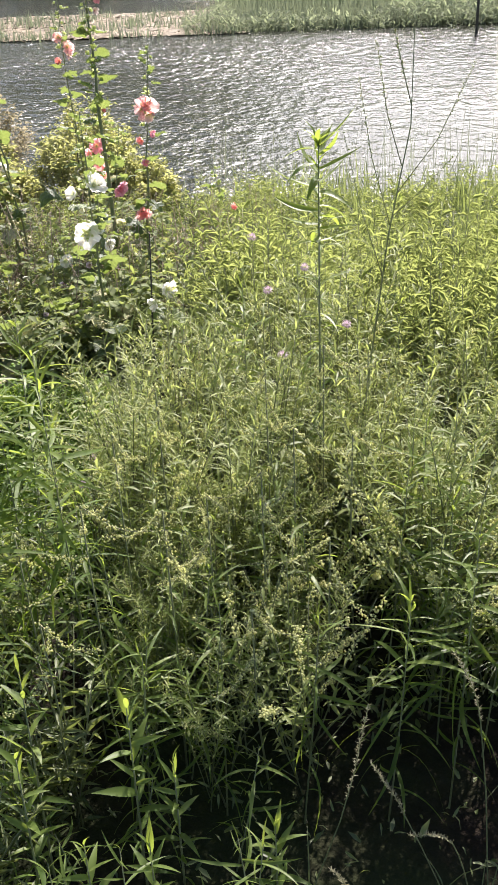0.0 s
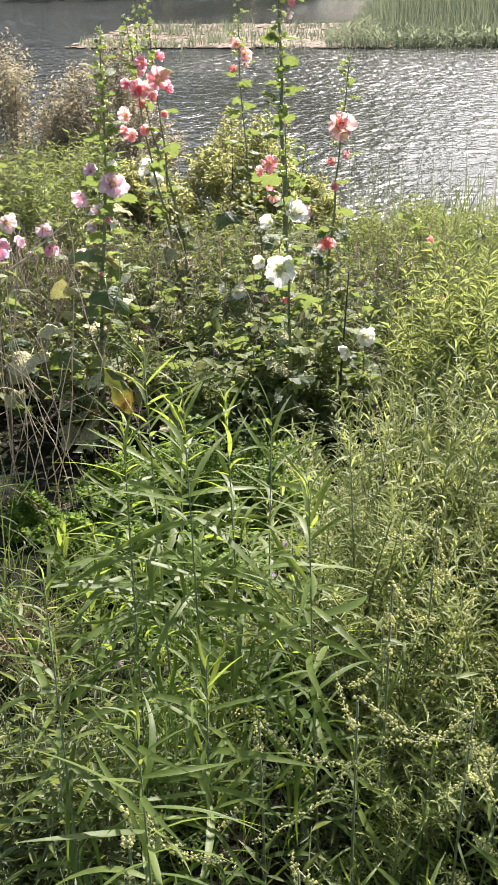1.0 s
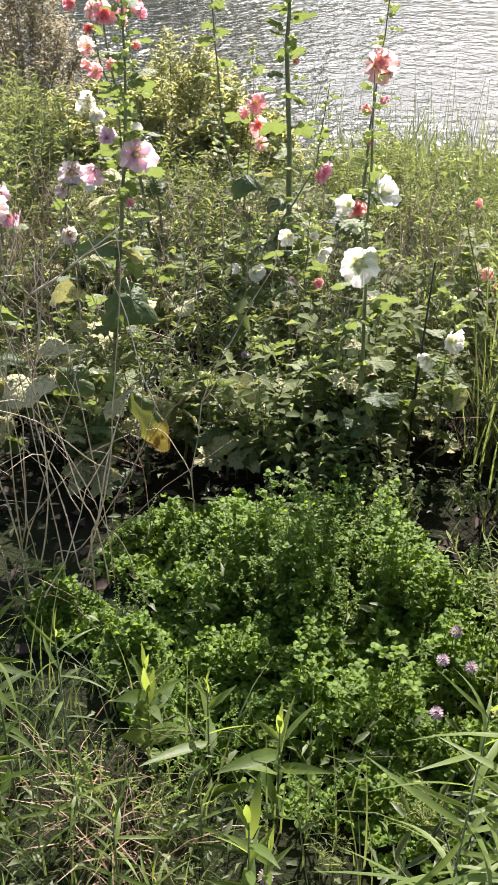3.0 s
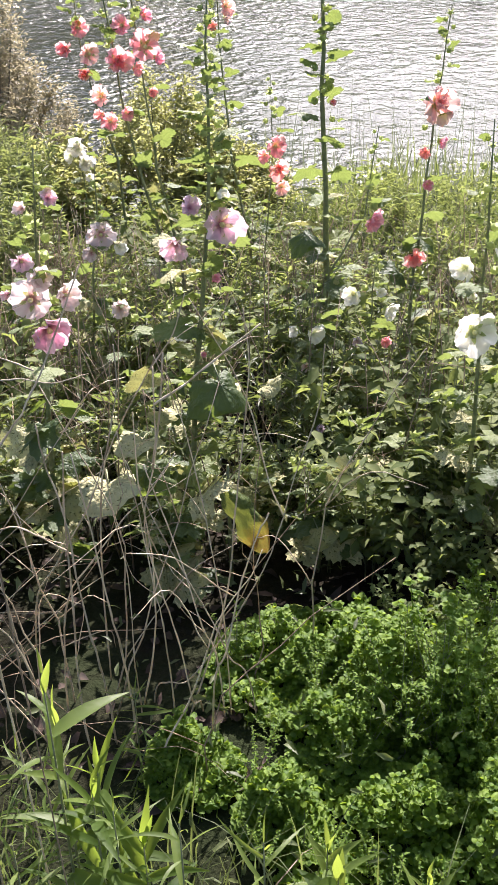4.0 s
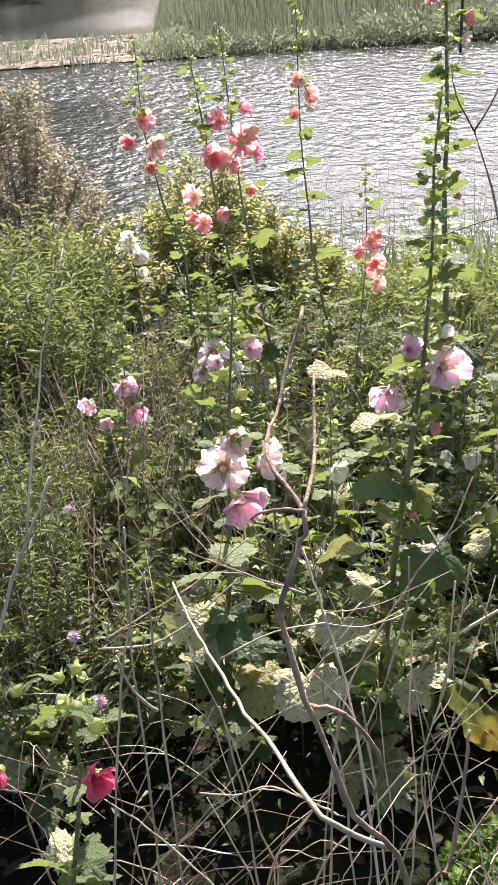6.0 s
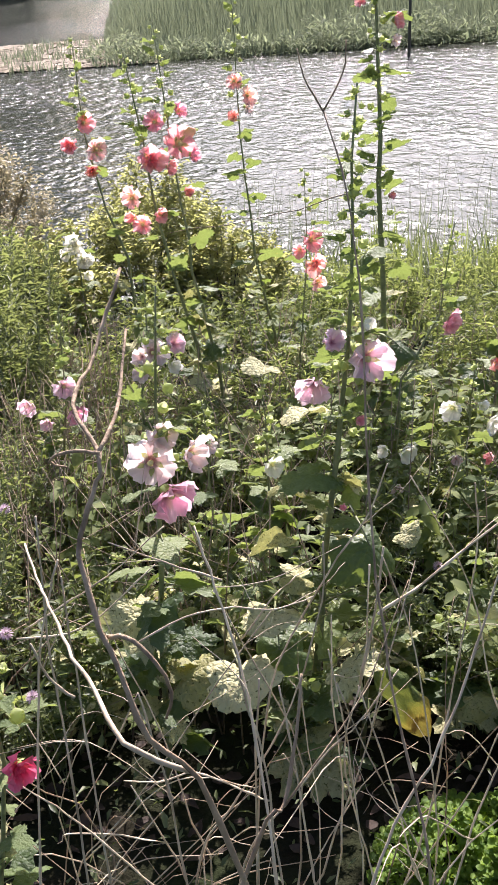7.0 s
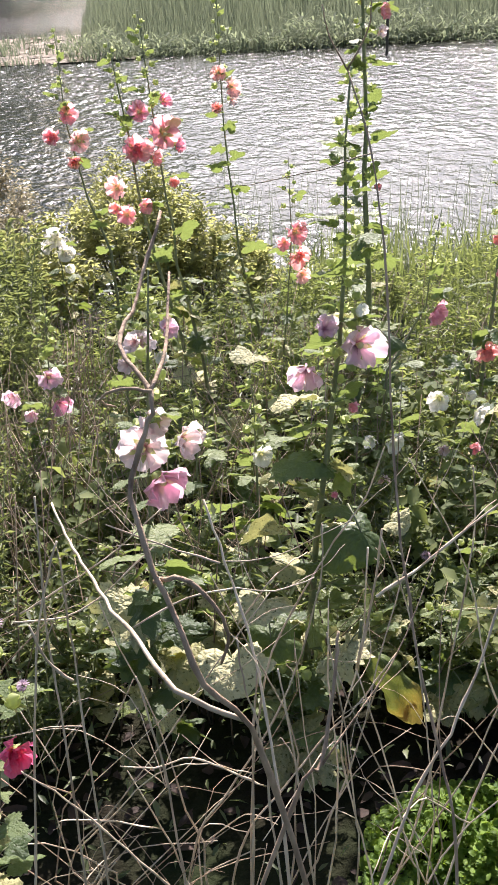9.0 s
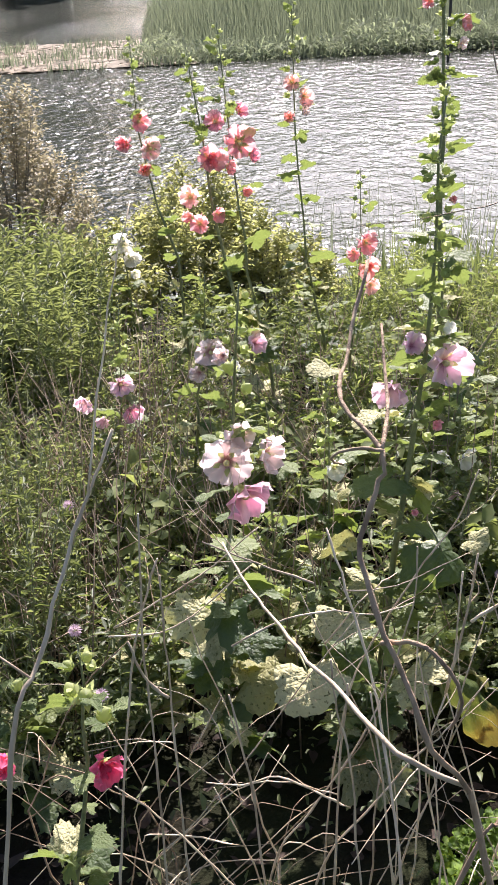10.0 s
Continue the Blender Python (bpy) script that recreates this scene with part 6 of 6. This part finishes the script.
def build_dead_stalks():
    r = random.Random(99)
    for i in range(26):
        x, y = r.uniform(-2.15, -1.1), r.uniform(2.75, 3.3)
        dead_stalk(x, y, r.uniform(0.3, 0.8), r, (r.gauss(0, 0.3), r.gauss(0, 0.08)), r.randint(1, 2), r.choice((0.0014, 0.002, 0.0027)), OLD_BARK if i % 2 else DEAD)
    # long bent ones before the hollyhocks
    bent_stalk(r, 0.0019, DEAD, True, (-1.809, 2.860, 0.445), (-1.806, 2.860, 0.639), (-1.806, 2.860, 0.796), (-1.808, 2.860, 0.921), (-1.802, 2.860, 1.019), (-1.797, 2.860, 1.127))
    bent_stalk(r, 0.0017, DEAD, True, (-1.686, 2.760, 0.532), (-1.748, 2.760, 0.632), (-1.806, 2.760, 0.717), (-1.857, 2.760, 0.777))
    bent_stalk(r, 0.0016, DEAD, False, (-1.515, 2.910, 0.539), (-1.567, 2.910, 0.578), (-1.626, 2.910, 0.618), (-1.687, 2.910, 0.610), (-1.737, 2.910, 0.622))
    bent_stalk(r, 0.0022, DEAD, True, (-1.655, 2.860, 0.410), (-1.668, 2.860, 0.612), (-1.682, 2.860, 0.733), (-1.697, 2.860, 0.827))
    bent_stalk(r, 0.0013, DEAD, False, (-1.852, 2.960, 0.885), (-1.800, 2.960, 0.916), (-1.723, 2.960, 0.962), (-1.637, 2.960, 1.033))
    bent_stalk(r, 0.0015, DEAD, False, (-1.561, 2.960, 0.932), (-1.620, 2.960, 0.962), (-1.717, 2.960, 1.017))
    bent_stalk(r, 0.0014, DEAD, True, (-1.774, 3.010, 0.423), (-1.677, 3.010, 0.553), (-1.574, 3.010, 0.709), (-1.482, 3.010, 0.835))
    bent_stalk(r, 0.0021, DEAD, True, (-1.503, 2.860, 0.376), (-1.515, 2.860, 0.524), (-1.525, 2.860, 0.683), (-1.545, 2.860, 0.781), (-1.553, 2.860, 0.871))
    bent_stalk(r, 0.0016, DEAD, True, (-1.221, 2.910, 0.255), (-1.253, 2.910, 0.354), (-1.314, 2.910, 0.505), (-1.369, 2.910, 0.650), (-1.403, 2.910, 0.759))
    bent_stalk(r, 0.0018, DEAD, True, (-1.489, 2.910, 0.527), (-1.414, 2.910, 0.630), (-1.369, 2.910, 0.677), (-1.308, 2.910, 0.769))
    bent_stalk(r, 0.0014, DEAD, True, (-1.430, 2.960, 0.244), (-1.426, 2.960, 0.441), (-1.441, 2.960, 0.590), (-1.454, 2.960, 0.761))
    bent_stalk(r, 0.0016, DEAD, True, (-1.370, 2.910, 0.455), (-1.387, 2.910, 0.636), (-1.415, 2.910, 0.823))
    bent_stalk(r, 0.0018, DEAD, True, (-1.428, 3.110, 0.725), (-1.358, 3.110, 0.849), (-1.306, 3.110, 0.927), (-1.276, 3.110, 1.014))
    bent_stalk(r, 0.0014, DEAD, False, (-1.088, 3.010, 0.532), (-1.124, 3.010, 0.634), (-1.150, 3.010, 0.774), (-1.192, 3.010, 0.896), (-1.267, 3.010, 1.043))
    bent_stalk(r, 0.0022, DEAD, False, (-1.342, 2.910, 0.876), (-1.285, 2.910, 0.912), (-1.219, 2.910, 0.965), (-1.140, 2.910, 1.028))
    bent_stalk(r, 0.0015, DEAD, True, (-1.242, 2.910, 0.479), (-1.261, 2.910, 0.658), (-1.292, 2.910, 0.844), (-1.335, 2.910, 0.976))
    bent_stalk(r, 0.0021, DEAD, True, (-1.229, 2.860, 0.314), (-1.197, 2.860, 0.470), (-1.166, 2.860, 0.583), (-1.134, 2.860, 0.656))
    bent_stalk(r, 0.0012, DEAD, False, (-1.691, 2.810, 0.948), (-1.622, 2.810, 0.982), (-1.556, 2.810, 0.988), (-1.505, 2.810, 0.977), (-1.452, 2.810, 0.991))
    bent_stalk(r, 0.0019, DEAD, False, (-1.779, 2.810, 0.873), (-1.808, 2.810, 0.913), (-1.823, 2.810, 0.969))
    bent_stalk(r, 0.0021, DEAD, True, (-1.876, 2.860, 0.507), (-1.854, 2.860, 0.695), (-1.832, 2.860, 0.846), (-1.811, 2.860, 0.957), (-1.778, 2.860, 1.059))
    bent_stalk(r, 0.002, DEAD, True, (-1.775, 2.860, 0.489), (-1.776, 2.860, 0.704), (-1.778, 2.860, 0.887), (-1.777, 2.860, 1.033))
    bent_stalk(r, 0.0013, DEAD, False, (-1.857, 2.910, 0.907), (-1.763, 2.910, 0.913), (-1.655, 2.910, 1.003))
    bent_stalk(r, 0.0012, DEAD, False, (-1.760, 2.960, 0.628), (-1.703, 2.960, 0.743))
    bent_stalk(r, 0.0022, DEAD, True, (-1.457, 2.860, 0.433), (-1.482, 2.860, 0.691), (-1.497, 2.860, 0.808))
    bent_stalk(r, 0.0018, DEAD, True, (-1.275, 2.910, 0.343), (-1.321, 2.910, 0.562), (-1.370, 2.910, 0.748))
    bent_stalk(r, 0.0022, DEAD, False, (-1.356, 2.960, 0.705), (-1.333, 2.960, 0.841), (-1.320, 2.960, 0.958))
    bent_stalk(r, 0.0019, DEAD, True, (-1.331, 3.010, -0.045), (-1.268, 3.010, 0.161), (-1.216, 3.010, 0.368), (-1.198, 3.010, 0.544), (-1.172, 3.010, 0.760), (-1.159, 3.010, 0.908), (-1.167, 3.010, 1.019))
    bent_stalk(r, 0.0017, DEAD, True, (-1.309, 3.010, 0.113), (-1.200, 3.010, 0.288), (-1.122, 3.010, 0.452), (-1.073, 3.010, 0.635), (-1.022, 3.010, 0.803), (-1.012, 3.010, 0.937))
    bent_stalk(r, 0.0018, DEAD, True, (-1.571, 2.960, 0.488), (-1.500, 2.960, 0.610), (-1.456, 2.960, 0.714), (-1.414, 2.960, 0.874), (-1.410, 2.960, 0.978))
    bent_stalk(r, 0.002, DEAD, True, (-1.310, 2.960, 0.091), (-1.327, 2.960, 0.243), (-1.355, 2.960, 0.385), (-1.383, 2.960, 0.575), (-1.348, 2.960, 0.746), (-1.341, 2.960, 0.929))
    bent_stalk(r, 0.0018, DEAD, True, (-1.425, 3.010, 0.034), (-1.385, 3.010, 0.236), (-1.376, 3.010, 0.454), (-1.391, 3.010, 0.653), (-1.390, 3.010, 0.810))
    bent_stalk(r, 0.0024, DEAD, True, (-1.474, 2.910, -0.389), (-1.532, 2.910, -0.127), (-1.550, 2.910, 0.140), (-1.540, 2.910, 0.407), (-1.533, 2.910, 0.618), (-1.520, 2.910, 0.785))
    fork = bent_stalk(r, 0.001, OLD_BARK, True, (-1.487, 2.177, 1.196), (-1.491, 2.206, 1.254), (-1.499, 2.237, 1.315), (-1.502, 2.271, 1.382), (-1.500, 2.304, 1.449), (-1.494, 2.348, 1.540), (-1.495, 2.385, 1.614), (-1.505, 2.412, 1.664))
    for dx, dz, side in ((-0.017, 0.041, -0.004), (0.016, 0.044, 0.006)):
        fine = bowed([(-1.505, 2.412, 1.664), (-1.505 + dx * 0.5 + side, 2.412, 1.664 + dz * 0.55), (-1.505 + dx, 2.412, 1.664 + dz)], 4, r, 0.0002)
        part("twig", Geo().add(*tube(fine, [0.0007 * (1 - 0.05 * i) for i in range(len(fine))], 5)).mesh("twig", OLD_BARK), fork)
    bent_stalk(r, 0.0014, DEAD, True, (-1.519, 2.242, 1.095), (-1.487, 2.267, 1.155), (-1.456, 2.283, 1.196), (-1.430, 2.300, 1.238), (-1.407, 2.321, 1.287), (-1.378, 2.349, 1.351))
    bent_stalk(r, 0.0016, DEAD, True, (-1.569, 2.386, 0.986), (-1.573, 2.433, 1.080), (-1.580, 2.469, 1.151), (-1.597, 2.509, 1.227), (-1.611, 2.537, 1.279))
    bent_stalk(r, 0.0013, DEAD, True, (-1.834, 2.121, 1.417), (-1.817, 2.140, 1.458), (-1.799, 2.161, 1.505), (-1.786, 2.173, 1.531), (-1.773, 2.185, 1.558))
    bent_stalk(r, 0.0013, OLD_BARK, True, (-1.610, 2.098, 1.336), (-1.592, 2.106, 1.357), (-1.580, 2.126, 1.399), (-1.576, 2.135, 1.419))
    # the knotted branch right beside the way
    branch = bent_stalk(r, 0.00125, OLD_BARK, True, (-1.630, 2.030, 1.430), (-1.655, 2.020, 1.490), (-1.667, 2.035, 1.523), (-1.676, 2.059, 1.555), (-1.668, 2.070, 1.575), (-1.664, 2.077, 1.590), (-1.674, 2.110, 1.598), (-1.664, 2.148, 1.606), (-1.649, 2.180, 1.635))
    for thick, pts in ((0.0010, [(-1.664, 2.077, 1.590), (-1.655, 2.110, 1.597), (-1.649, 2.150, 1.615)]), (0.0008, [(-1.664, 2.077, 1.590), (-1.676, 2.073, 1.594), (-1.684, 2.078, 1.588), (-1.678, 2.083, 1.582)]),
                       (0.0011, [(-1.670, 2.045, 1.523), (-1.660, 2.030, 1.533), (-1.650, 2.022, 1.526), (-1.645, 2.020, 1.512), (-1.648, 2.022, 1.498)])):
        fine = bowed(pts, 4, r, 0.0002)
        part("twig", Geo().add(*tube(fine, [thick * (1 - 0.5 * i / len(fine)) for i in range(len(fine))], 7)).mesh("twig", OLD_BARK), branch, None, "short curled side twig")
    fine = bowed([(-1.640, 2.026, 1.465), (-1.666, 2.030, 1.481), (-1.679, 2.073, 1.474), (-1.693, 2.117, 1.468), (-1.704, 2.160, 1.463), (-1.713, 2.194, 1.461), (-1.721, 2.225, 1.464)], 4, r, 0.0004)
    part("side_branch", Geo().add(*tube(fine, [0.0012 * (1 - 0.5 * i / len(fine)) * r.uniform(0.92, 1.08) for i in range(len(fine))], 8)).mesh("side_branch", DEAD), branch, None, "long pale bare side branch")
    # long curved ones that fan out of one foot
    for x, y, top, dx, dy in [(-1.5, 3.05, 0.8, 0.28, 0.1), (-1.52, 3.05, 0.86, -0.06, 0.0), (-1.6, 3.1, 0.8, -0.15, 0.0), (-1.0, 3.1, 0.9, 0.2, -0.05)]:
        dead_stalk(x, y, top, r, (dx, dy), 2, 0.0026)


build_ground()
build_far_reeds()
build_mud_flat()
build_far_trees()
build_hollyhocks()
build_lance_weeds()
build_shrubs()
build_fine_weeds()
build_branched_stalk()
build_bristle_grasses()
build_litter()
build_undergrowth()
build_clover()
build_grasses()
build_twigs()
build_dead_stalks()
